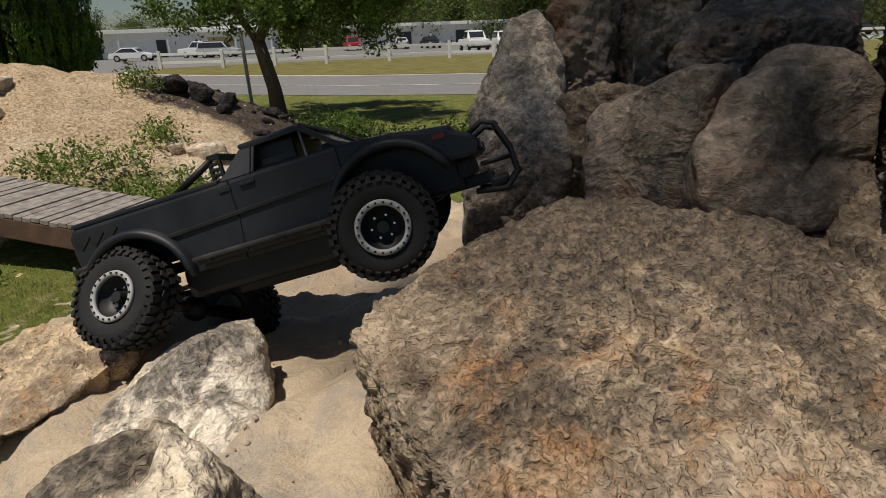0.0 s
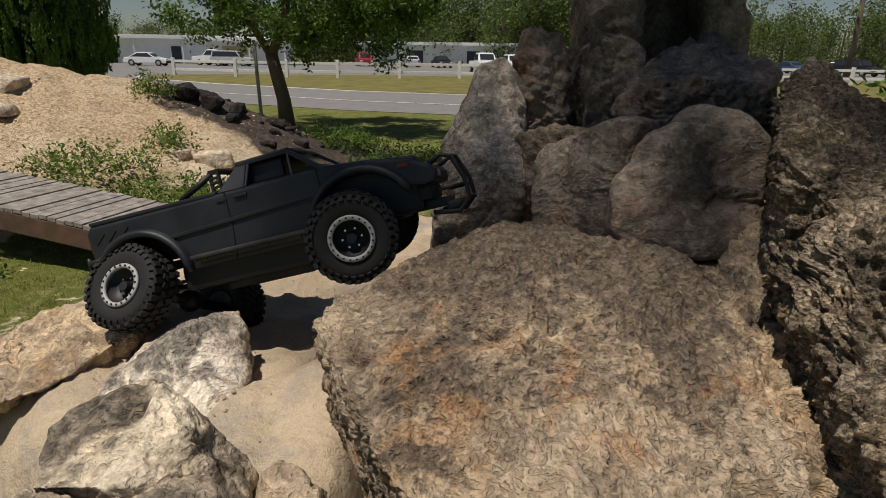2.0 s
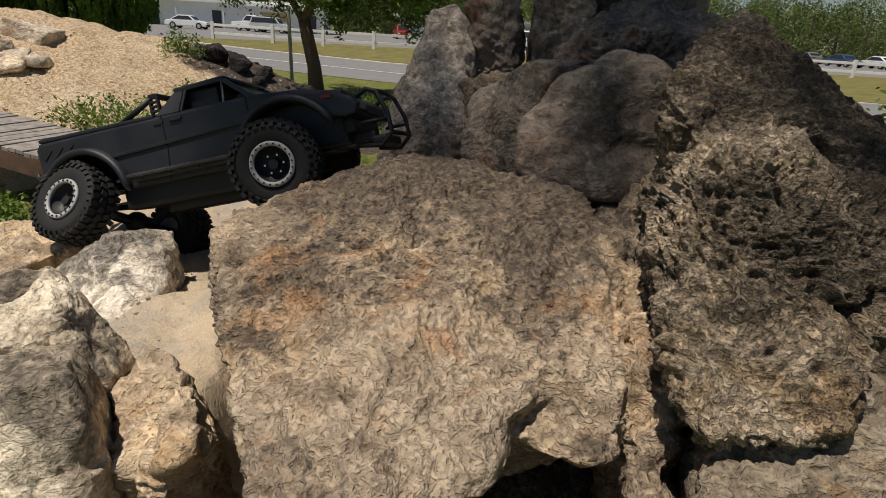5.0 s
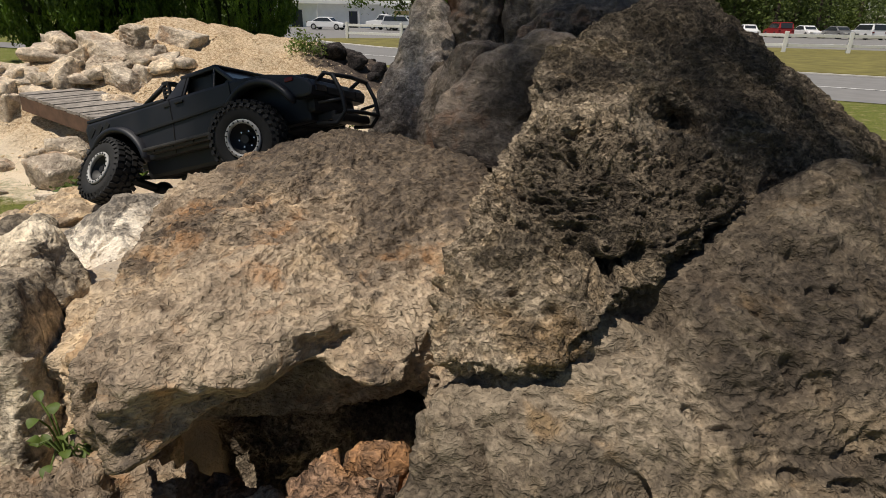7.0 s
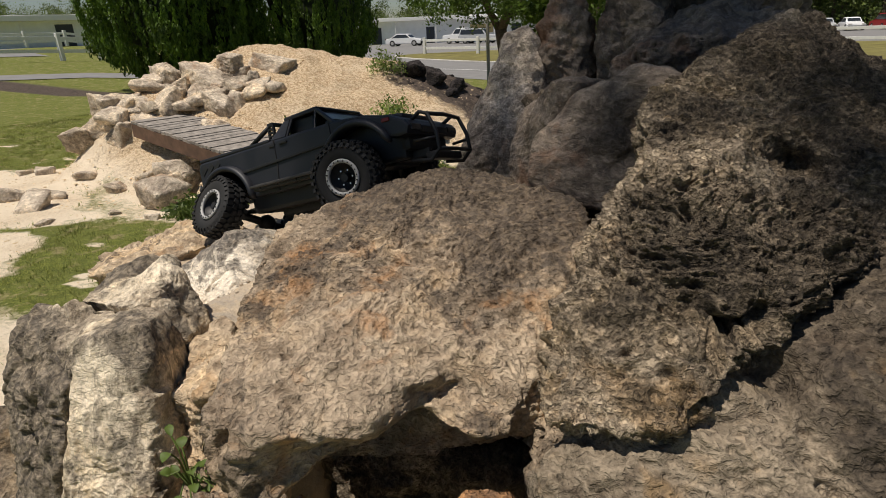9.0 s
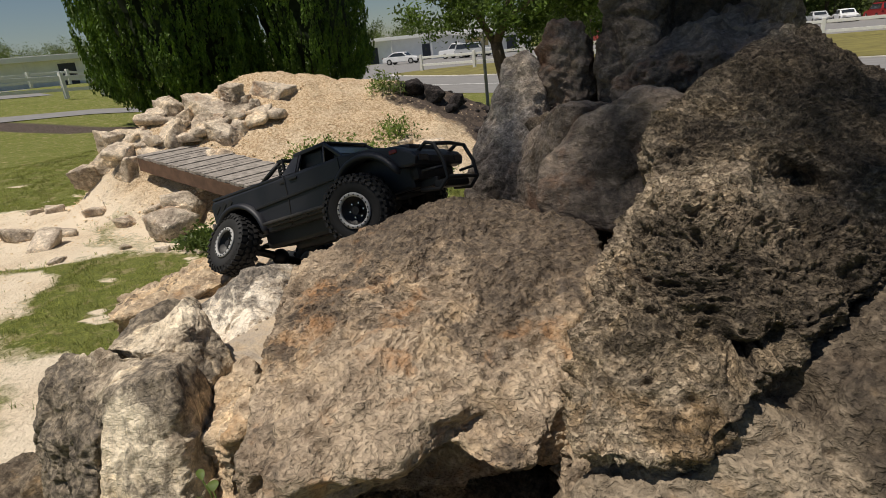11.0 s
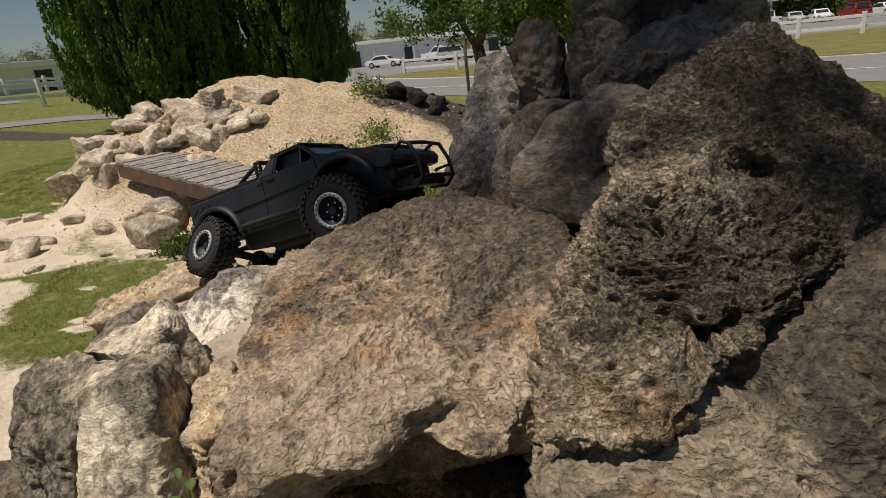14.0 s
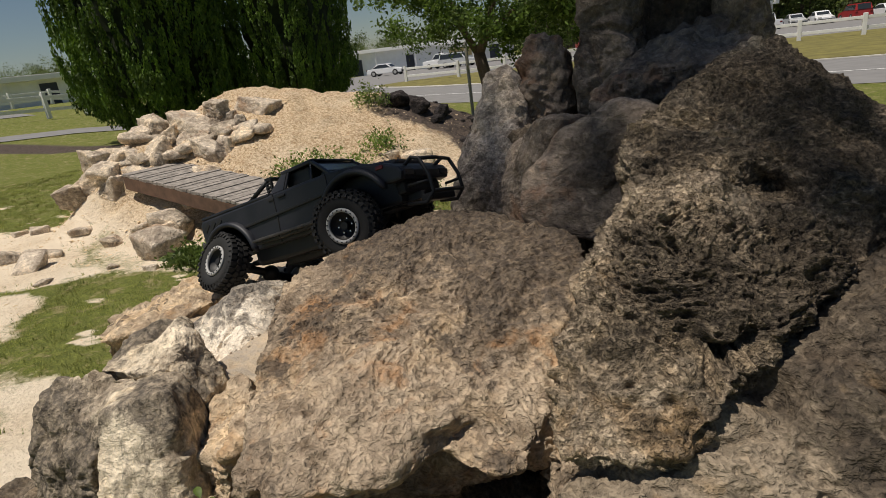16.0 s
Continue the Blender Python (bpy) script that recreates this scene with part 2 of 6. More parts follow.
# ---- mesh helpers ----
def mesh_ob(name, verts, faces, mat, origin=(0, 0, 0), smooth=False, parent=None):
    o = np.array(origin, float)
    me = bpy.data.meshes.new(name)
    me.from_pydata((np.asarray(verts, float) - o).tolist(), [], faces if isinstance(faces, list) else faces.tolist())
    me.materials.append(mat)
    if smooth:
        me.polygons.foreach_set("use_smooth", np.ones(len(me.polygons), bool))
    me.update()
    ob = new(name, me)
    ob.location = origin
    if parent is not None:
        ob.parent = parent
    return ob


def part(name, bm, material, parent, label="", smooth=False):
    me = bpy.data.meshes.new(name)
    bm.to_mesh(me)
    bm.free()
    me.materials.append(material)
    if smooth:
        me.polygons.foreach_set("use_smooth", np.ones(len(me.polygons), bool))
    ob = new(name, me)
    ob.parent = parent
    return tagged(ob, label)


def thing(name, at, label, category, group="", kind="", turn=0):
    e = new(name)
    e.matrix_world = pose(*at, 0, 0, turn)
    return tagged(e, label, category, group, kind)


def box_bm(size, at=(0, 0, 0), bevel=0.0, bm=None, turn=None):
    own = bmesh.new()
    bmesh.ops.create_cube(own, size=1, matrix=Matrix.Diagonal((*size, 1)))
    if bevel:
        bmesh.ops.bevel(own, geom=own.edges[:], offset=bevel, segments=2, affect="EDGES", profile=0.6)
    m = Matrix.Translation(at) @ (turn if turn is not None else Matrix())
    bmesh.ops.transform(own, matrix=m, verts=own.verts)
    if bm is None:
        return own
    tmp = bpy.data.meshes.new("tmp")
    own.to_mesh(tmp)
    own.free()
    bm.from_mesh(tmp)
    bpy.data.meshes.remove(tmp)
    return bm


ICO = {}


def ico(n):
    if n not in ICO:
        bm = bmesh.new()
        bmesh.ops.create_icosphere(bm, subdivisions=n, radius=1)
        ICO[n] = (np.array([v.co for v in bm.verts]), np.array([[v.index for v in f.verts] for f in bm.faces]))
        bm.free()
    return ICO[n]


def hull_planes(pts, c):
    bm = bmesh.new()
    for p in pts:
        bm.verts.new(Vector(p) - Vector(c))
    bmesh.ops.convex_hull(bm, input=bm.verts)
    bm.normal_update()
    ns, ds = [], []
    for f in bm.faces:
        n = f.normal.copy()
        d = n.dot(f.verts[0].co)
        if d < 0:
            n, d = -n, -d
        ns.append(n)
        ds.append(max(d, 0.004))
    bm.free()
    return np.array(ns), np.array(ds)


def lattice(ix, iy, iz, seed):
    h = (ix * 374761393 + iy * 668265263 + iz * 2147483647 + seed * 1274126177) & 0xFFFFFFFF
    h = ((h ^ (h >> 13)) * 1274126177) & 0xFFFFFFFF
    h = ((h ^ (h >> 16)) * 2246822519) & 0xFFFFFFFF
    return h ^ (h >> 15)


def waves(v, seed=0):
    """Smooth gradient noise at many points at once, about -1 to 1."""
    i = np.floor(v).astype(np.int64)
    f = v - i
    w = f * f * f * (f * (f * 6 - 15) + 10)
    total = 0.0
    for cx in (0, 1):
        for cy in (0, 1):
            for cz in (0, 1):
                h = lattice(i[:, 0] + cx, i[:, 1] + cy, i[:, 2] + cz, seed)
                g = ((h & 1023) / 511.5 - 1) * (f[:, 0] - cx) + (((h >> 10) & 1023) / 511.5 - 1) * (f[:, 1] - cy) + (((h >> 20) & 1023) / 511.5 - 1) * (f[:, 2] - cz)
                total = total + g * (w[:, 0] if cx else 1 - w[:, 0]) * (w[:, 1] if cy else 1 - w[:, 1]) * (w[:, 2] if cz else 1 - w[:, 2])
    return total * 1.5


def broken(v, octaves, gain=0.5, seed=0):
    total, a = 0.0, 1.0
    for k in range(octaves):
        total = total + a * waves(v * 2.03 ** k + 11.7 * k, seed + k)
        a *= gain
    return total


def ridged(v, octaves, gain=0.5, seed=0):
    total, a = 0.0, 1.0
    for k in range(octaves):
        total = total + a * (1 - np.abs(waves(v * 2.1 ** k + 5.3 * k, seed + k)) * 2.2)
        a *= gain
    return total


def cells(v, seed=0):
    """Distance to the nearest and second nearest of scattered points."""
    i = np.floor(v).astype(np.int64)
    d1 = np.full(len(v), 9.0)
    d2 = np.full(len(v), 9.0)
    for cx in (-1, 0, 1):
        for cy in (-1, 0, 1):
            for cz in (-1, 0, 1):
                j = i + (cx, cy, cz)
                h = lattice(j[:, 0], j[:, 1], j[:, 2], seed)
                p = j + np.stack([h & 1023, (h >> 10) & 1023, (h >> 20) & 1023], 1) / 1023.0
                d = np.sqrt(((p - v) ** 2).sum(1))
                d2 = np.minimum(np.maximum(d, d1), d2)
                d1 = np.minimum(d, d1)
    return d1, d2


def outward(v, faces):
    """Unit normals at the corners of a triangle mesh."""
    n = np.cross(v[faces[:, 1]] - v[faces[:, 0]], v[faces[:, 2]] - v[faces[:, 0]])
    out = np.stack([sum(np.bincount(faces[:, k], n[:, j], len(v)) for k in range(3)) for j in range(3)], 1)
    return out / np.maximum(np.linalg.norm(out, axis=1), 1e-12)[:, None]


def rock(name, corners, mat, label, detail=6, p=34, lump=0.012, lump_f=9.0, rough=0.006, rough_f=38.0, ridge=0.003, ridge_f=55.0, pits=0.0, pit_f=30.0, pit_much=0.0, steps=0.5, grain=0.0, grain_f=120.0,
         cracks=0.0, crack_f=9.0, dents=(), layers=0.0, layer_f=60.0, bed=(0.25, -0.1, 1.0), stains=(), seed=0.0, group="", parent=None, category="rock"):
    """A boulder: the block between its corners, its edges worn, with lumps, ridges, bedding, cracks, pits and hollows."""
    pts = np.array(corners, float)
    c = pts.mean(0)
    d, faces = ico(detail)
    n, off = hull_planes(pts, c)
    q = np.maximum(d @ n.T, 0) / off
    top = q.max(1)
    r = 1 / (top * ((q / top[:, None]) ** p).sum(1) ** (1 / p))
    v = c + d * r[:, None]
    k = int(seed * 10) + 1
    w = v + seed * 0.37
    bent = w + 0.35 / lump_f * np.stack([waves(w * lump_f * 1.3, k + 40 + j) for j in range(3)], 1)
    out = lump * broken(w * lump_f, 3, 0.5, k)
    # ledges of rock that stand proud of one another, their edges broken
    step = broken(bent * rough_f * 0.45, 2, 0.5, k + 5)
    out += rough * steps * np.clip(step * 2.5, -0.7, 0.7)
    out += rough * broken(bent * rough_f, 4, 0.6, k + 9)
    if ridge:
        out += ridge * (ridged(bent * ridge_f, 3, 0.5, k + 15) - 0.9)
    if grain:
        fine = bent * (0.75, 0.75, 1.4) * grain_f
        patchy = 0.55 + 0.9 * np.clip(waves(w * 16, k + 19) + 0.3, 0, 1)
        out += grain * patchy * (ridged(fine, 2, 0.6, k + 17) - 0.7 - 1.4 * np.clip(waves(fine * 0.6, k + 18) - 0.25, 0, 1))
    if layers:
        up = np.array(bed) / np.linalg.norm(bed)
        along = bent @ up
        flat = bent * layer_f * 0.22 + np.outer(along * layer_f * 0.78, up)
        u = waves(flat, k + 21) + 0.5 * waves(flat * 2.1, k + 22)
        out += layers * (np.abs(u) * 2.2 - 0.7)
    if pits:
        warp = w * (1, 1, 1.8) + 0.22 / pit_f * np.stack([waves(w * pit_f * 1.1, k + 60 + j) for j in range(3)], 1)
        patchy = waves(w * pit_f * 0.22, k + 31)
        d1, _ = cells(warp * pit_f, k + 33)
        out -= pits * np.clip((0.27 + pit_much + 0.30 * np.clip(patchy * 1.5, -0.7, 0.8) - d1) / 0.12, 0, 1)
        d1, _ = cells(warp * pit_f * 2.3, k + 35)
        out -= 0.45 * pits * np.clip((0.24 + pit_much + 0.30 * waves(w * pit_f * 0.45, k + 37) - d1) / 0.14, 0, 1)
    if cracks:
        d1, d2 = cells((w + 0.10 / crack_f * np.stack([waves(w * crack_f * 2.5, k + 80 + j) for j in range(3)], 1)) * crack_f, k + 41)
        out -= cracks * np.clip(1 - (d2 - d1) / 0.10, 0, 1)
    sunk = np.zeros(len(v))
    for (x, y, z, rad, deep) in dents:
        sunk += deep * np.exp(-((bent - seed * 0.37 - (x, y, z)) ** 2).sum(1) / rad ** 2)
    v = c + d * np.maximum(r - sunk, 0.25 * r)[:, None] + outward(v, faces) * np.maximum(out, -0.5 * r)[:, None]
    ob = mesh_ob(name, v, faces, mat, (c[0], c[1], pts[:, 2].min()), True, parent)
    if stains:
        col = np.zeros((len(v), 4))
        for (x, y, z, rad, kind, much) in stains:
            col[:, kind] += much * np.exp(-((v - (x, y, z)) ** 2).sum(1) / rad ** 2)
        at = ob.data.color_attributes.new("stain", "FLOAT_COLOR", "POINT")
        at.data.foreach_set("color", col.ravel().astype(np.float32))
    return tagged(ob, label, category, group) if parent is None else tagged(ob, label)


def cross_tube(pts, radii, sides=8):
    """Rings along a line; verts and faces of a tapered tube."""
    vs, fs = [], []
    for i, (p, r) in enumerate(zip(pts, radii)):
        p = Vector(p)
        a = Vector(pts[min(i + 1, len(pts) - 1)]) - Vector(pts[max(i - 1, 0)])
        a.normalize()
        u = a.orthogonal().normalized() if i == 0 else (u - a * u.dot(a)).normalized()
        w = a.cross(u)
        for k in range(sides):
            t = 2 * math.pi * k / sides
            vs.append(p + (u * math.cos(t) + w * math.sin(t)) * r)
        if i:
            for k in range(sides):
                b0, b1 = (i - 1) * sides, i * sides
                fs.append((b0 + k, b0 + (k + 1) % sides, b1 + (k + 1) % sides, b1 + k))
    n = len(pts)
    fs.append(tuple(range(sides))[::-1])
    fs.append(tuple((n - 1) * sides + k for k in range(sides)))
    return [tuple(v) for v in vs], fs


def tube_bm(pts, r, sides=8, bm=None):
    radii = r if isinstance(r, (list, tuple)) else [r] * len(pts)
    vs, fs = cross_tube(pts, radii, sides)
    bm = bm or bmesh.new()
    made = [bm.verts.new(v) for v in vs]
    for f in fs:
        bm.faces.new([made[i] for i in f])
    return bm


def leaves(rng, centres, per, spread, size, up=0.0, slim=0.5):
    """Many small leaf blades round the clump centres: verts and faces."""
    n = len(centres) * per
    c = np.repeat(np.asarray(centres, float), per, axis=0) + rng.normal(0, 1, (n, 3)) * spread
    a = rng.normal(0, 1, (n, 3))
    a[:, 2] += up
    a /= np.linalg.norm(a, axis=1)[:, None]
    b = np.cross(a, rng.normal(0, 1, (n, 3)))
    b /= np.linalg.norm(b, axis=1)[:, None]
    s = size * rng.uniform(0.6, 1.3, (n, 1))
    v = np.stack([c - a * s, c + b * s * slim, c + a * s, c - b * s * slim], 1).reshape(-1, 3)
    return v, np.arange(4 * n).reshape(-1, 4)


# ---- ground ----
def smooth01(v):
    v = np.clip(v, 0, 1)
    return v * v * (3 - 2 * v)


def mound_h(x, y):
    dx = x + 6.4
    r2 = (dx / np.where(dx > 0, 4.8, 2.0)) ** 2 + ((y - 7.8) / 3.6) ** 2
    return 1.52 * np.clip(1 - r2 ** 0.75, 0, 1) + 0.22 * smooth01(1 - ((x + 6.6) / 0.9) ** 2 - ((y - 5.35) / 0.8) ** 2)


def ground_h(x, y):
    h = mound_h(x, y) + 0.07 * np.clip(-20 - x, 0, 21) * smooth01((-0.8 * x - y + 8) / 8)
    return h + 0.25 * smooth01(1 - (((x + 3.2) / 2.4) ** 2 + ((y - 9.6) / 2.6) ** 2))


def spaced(lo, hi, a, b, fine, grow=1.25):
    """Grid lines, close together from a to b and wider outside."""
    mid = list(np.arange(a, b, fine))
    up, s = [b], fine
    while up[-1] < hi:
        s *= grow
        up.append(up[-1] + s)
    down, s = [a - fine], fine
    while down[-1] > lo:
        s *= grow
        down.append(down[-1] - s)
    return np.array(down[::-1] + mid + up)


COVER = {}


def build_ground():
    xs, ys = spaced(-2500, 2500, -9, 0.6, 0.06), spaced(-2500, 2500, 1.2, 12.5, 0.06)
    X, Y = np.meshgrid(xs, ys)
    Z = ground_h(X, Y)
    near = (np.abs(X + 4) < 9) & (np.abs(Y - 6) < 9)
    for i, j in zip(*np.nonzero(near)):
        w = Vector((X[i, j], Y[i, j], 0))
        m = min(1.0, mound_h(X[i, j], Y[i, j]) * 3)
        Z[i, j] += (0.012 + 0.05 * m) * noise.fractal(w * 2.6, 0.75, 2.1, 5) + 0.018 * m * noise.noise(w * 11)
    v = np.stack([X, Y, Z], -1).reshape(-1, 3)
    nx, ny = len(xs), len(ys)
    a = (np.arange(ny - 1)[:, None] * nx + np.arange(nx - 1)).ravel()
    f = np.stack([a, a + 1, a + nx + 1, a + nx], 1)
    ob = mesh_ob("ground", v, f, GROUND, smooth=True)
    X, Y = X.copy(), Y.copy()
    for i, j in zip(*np.nonzero(near)):
        n = noise.noise_vector(Vector((X[i, j] * 0.9, Y[i, j] * 0.9, 4))) * 0.55 + noise.noise_vector(Vector((X[i, j] * 3, Y[i, j] * 3, 9))) * 0.22
        n += noise.noise_vector(Vector((X[i, j] * 8, Y[i, j] * 8, 2))) * 0.12
        X[i, j] += n.x
        Y[i, j] += n.y
    patch = np.zeros_like(X)
    for i, j in zip(*np.nonzero(near)):
        patch[i, j] = noise.fractal(Vector((X[i, j] * 1.9, Y[i, j] * 2.6, 7)), 0.8, 2.1, 5)
    sand = np.maximum(smooth01(mound_h(X, Y) * 5), 0.8 * smooth01((patch - 0.42) * 3) * (Y < 6))
    # trodden sand tracks in front of the mound
    d1 = np.abs(Y - (1.75 - 0.42 * (X + 4))) * 1.0
    sand = np.maximum(sand, smooth01(1.35 - d1 / 0.55) * smooth01((X + 9) / 3) * 0.75)
    d2 = ((X + 6.2) / 2.2) ** 2 + ((Y - 4.0) / 1.1) ** 2
    sand = np.maximum(sand, smooth01(1.6 - d2))
    sand = np.maximum(sand, smooth01(1.5 - ((X + 0.2) / 1.6) ** 2 - ((Y - 0.8) / 1.6) ** 2))
    sand = sand * np.clip(0.75 + 0.5 * np.sin(X * 2.1 + 1.3 * np.sin(Y * 1.7)) * np.sin(Y * 2.6 + X), 0, 1) ** np.where((Y < 4.6) & (mound_h(X, Y) < 0.1), 0.6, 0.0)
    weeds = smooth01(1.3 - ((X + 3.4) / 0.75) ** 2 - ((Y - 5.3) / 1.0) ** 2)
    sand = np.where(weeds > 0, sand * (1 - 0.55 * weeds), sand)
    soil = smooth01(1.5 - ((X + 1.9) / 2.4) ** 2 - ((Y - 8.8) / 1.5) ** 2)
    soil = np.maximum(soil, 0.8 * smooth01(1.2 - ((X + 23) / 9) ** 2 - ((Y - 13.6) / 1.1) ** 2))
    col = np.stack([sand, 1 - sand, soil, np.clip(mound_h(X, Y) * 2.2, 0, 1)], -1).reshape(-1)
    at = ob.data.color_attributes.new("cover", "FLOAT_COLOR", "POINT")
    at.data.foreach_set("color", col.astype(np.float32))
    COVER.update(xs=xs, ys=ys, sand=sand, soil=soil, z=Z)
    return tagged(ob, "sandy lawn with a pale dirt mound and worn turf", "ground", kind="structure")


build_ground()


def sheet(name, outline, z, mat, label, thick=0.0, category="road"):
    bm = bmesh.new()
    vs = [bm.verts.new((x, y, z)) for x, y in outline]
    f = bm.faces.new(vs)
    if f.normal.z < 0:
        f.normal_flip()
    if thick:
        r = bmesh.ops.extrude_face_region(bm, geom=[f])
        for e in r["geom"]:
            if isinstance(e, bmesh.types.BMVert):
                e.co.z += thick
    bmesh.ops.triangulate(bm, faces=bm.faces[:])
    me = bpy.data.meshes.new(name)
    bm.to_mesh(me)
    bm.free()
    me.materials.append(mat)
    return tagged(new(name, me), label, category, kind="structure")


sheet("road", [(-44, 78), (-40, 45), (-31, 29), (-22, 23.0), (-18, 21.3), (-10.9, 21.0), (-3.1, 17.5), (0.7, 16.5), (5.5, 14.9), (16, 11.5), (60, -2), (150, 20),
               (150, 100), (-44, 112)], 0.012, ASPHALT, "pale grey worn asphalt road and parking lot")
ISLAND = [(-20.3, 38.4), (-19.3, 36.6), (-16.5, 34.0), (-12, 30.6), (-8.9, 28.9), (-4.3, 26.4), (1.5, 24.6), (7.2, 23.0), (14, 20.6), (40, 12), (80, 23), (60, 46), (13, 45.5), (0.6, 46.5), (-15.8, 43.7), (-19.5, 40.8)]
sheet("pavement", [(x * 1.0 + (-0.25 if x < 0 else 0.1), y + (0.25 if y > 38 else -0.25)) for x, y in ISLAND], 0.016, KERB, "pale concrete kerb round the grass island", 0.04, "kerb")
sheet("grass_verge", ISLAND, 0.02, TURF_FAR, "mown yellow-green grass island inside the road", 0.055, "lawn")


def strip(name, pts, width, mat, label, lift, category):
    """A ribbon that follows the ground."""
    vs, fs = [], []
    for k in range(len(pts)):
        a, c = Vector(pts[max(k - 1, 0)]), Vector(pts[min(k + 1, len(pts) - 1)])
        d = (c - a).normalized()
        for side in (-1, 1):
            x, y = pts[k][0] - d.y * width / 2 * side, pts[k][1] + d.x * width / 2 * side
            vs.append((x, y, float(ground_h(np.array(x), np.array(y))) + lift))
        if k:
            fs.append((2 * k - 2, 2 * k, 2 * k + 1, 2 * k - 1))
    return tagged(mesh_ob(name, vs, fs, mat), label, category, kind="structure")


strip("road_marking", [(-13, 25.4), (-9, 23.8), (-3, 20.9), (1, 19.8), (6, 18.2), (14, 15.6), (24, 12.2)], 0.12, WHITE, "thin white edge line painted on the road", 0.022, "road marking")
strip("path", [(-16, 21.5), (-18, 20.9), (-20, 20.2), (-22, 19.3), (-24.5, 17.6), (-26.5, 14.1), (-29, 9), (-33, 2)], 2.0, ASPHALT, "pale grey path across the lawn", 0.03, "path")
strip("parking", [(-30, 42), (-34, 33), (-38.5, 24), (-43, 13), (-48, 0)], 8, ASPHALT, "pale grey gravel lot before the long building", 0.03, "parking")

# ---- the sand shelf among the rocks ----
SHELF = {}


def height_on(grid, x, y):
    return float(grid["z"][np.clip(np.searchsorted(grid["ys"], y), 0, len(grid["ys"]) - 1), np.clip(np.searchsorted(grid["xs"], x), 0, len(grid["xs"]) - 1)])


def build_shelf():
    xs, ys = np.arange(-1.1, 1.3, 0.012), np.arange(0.0, 1.9, 0.012)
    X, Y = np.meshgrid(xs, ys)
    r = np.sqrt(((X - 0.12) / 0.95) ** 2 + ((Y - 0.88) / 0.74) ** 2)
    Z = 1.20 - 1.25 * smooth01((r - 0.78) / 0.6)
    for i in range(len(ys)):
        for j in range(len(xs)):
            w = Vector((X[i, j], Y[i, j], 0.3))
            Z[i, j] += 0.026 * noise.fractal(w * 6, 0.8, 2.1, 4) + 0.006 * noise.fractal(w * 30, 0.7, 2.1, 3)
    Z -= 0.05 * smooth01((0.45 - Y) / 0.3)
    Z += 0.035 * smooth01(1.4 - ((X + 0.12) / 0.15) ** 2 - ((Y - 0.36) / 0.22) ** 2)
    # the hollow under the great boulder
    Z -= 0.55 * smooth01(2.2 * (1 - np.maximum(np.abs(X - 0.26) / 0.33, np.abs(Y - 0.22) / 0.34)))
    SHELF.update(xs=xs, ys=ys, z=Z)
    v = np.stack([X, Y, Z], -1).reshape(-1, 3)
    nx, ny = len(xs), len(ys)
    a = (np.arange(ny - 1)[:, None] * nx + np.arange(nx - 1)).ravel()
    f = np.stack([a, a + 1, a + nx + 1, a + nx], 1)
    return tagged(mesh_ob("sand_shelf", v, f, SAND, smooth=True), "pale tan sand packed between the boulders", "sand", kind="structure")


build_shelf()

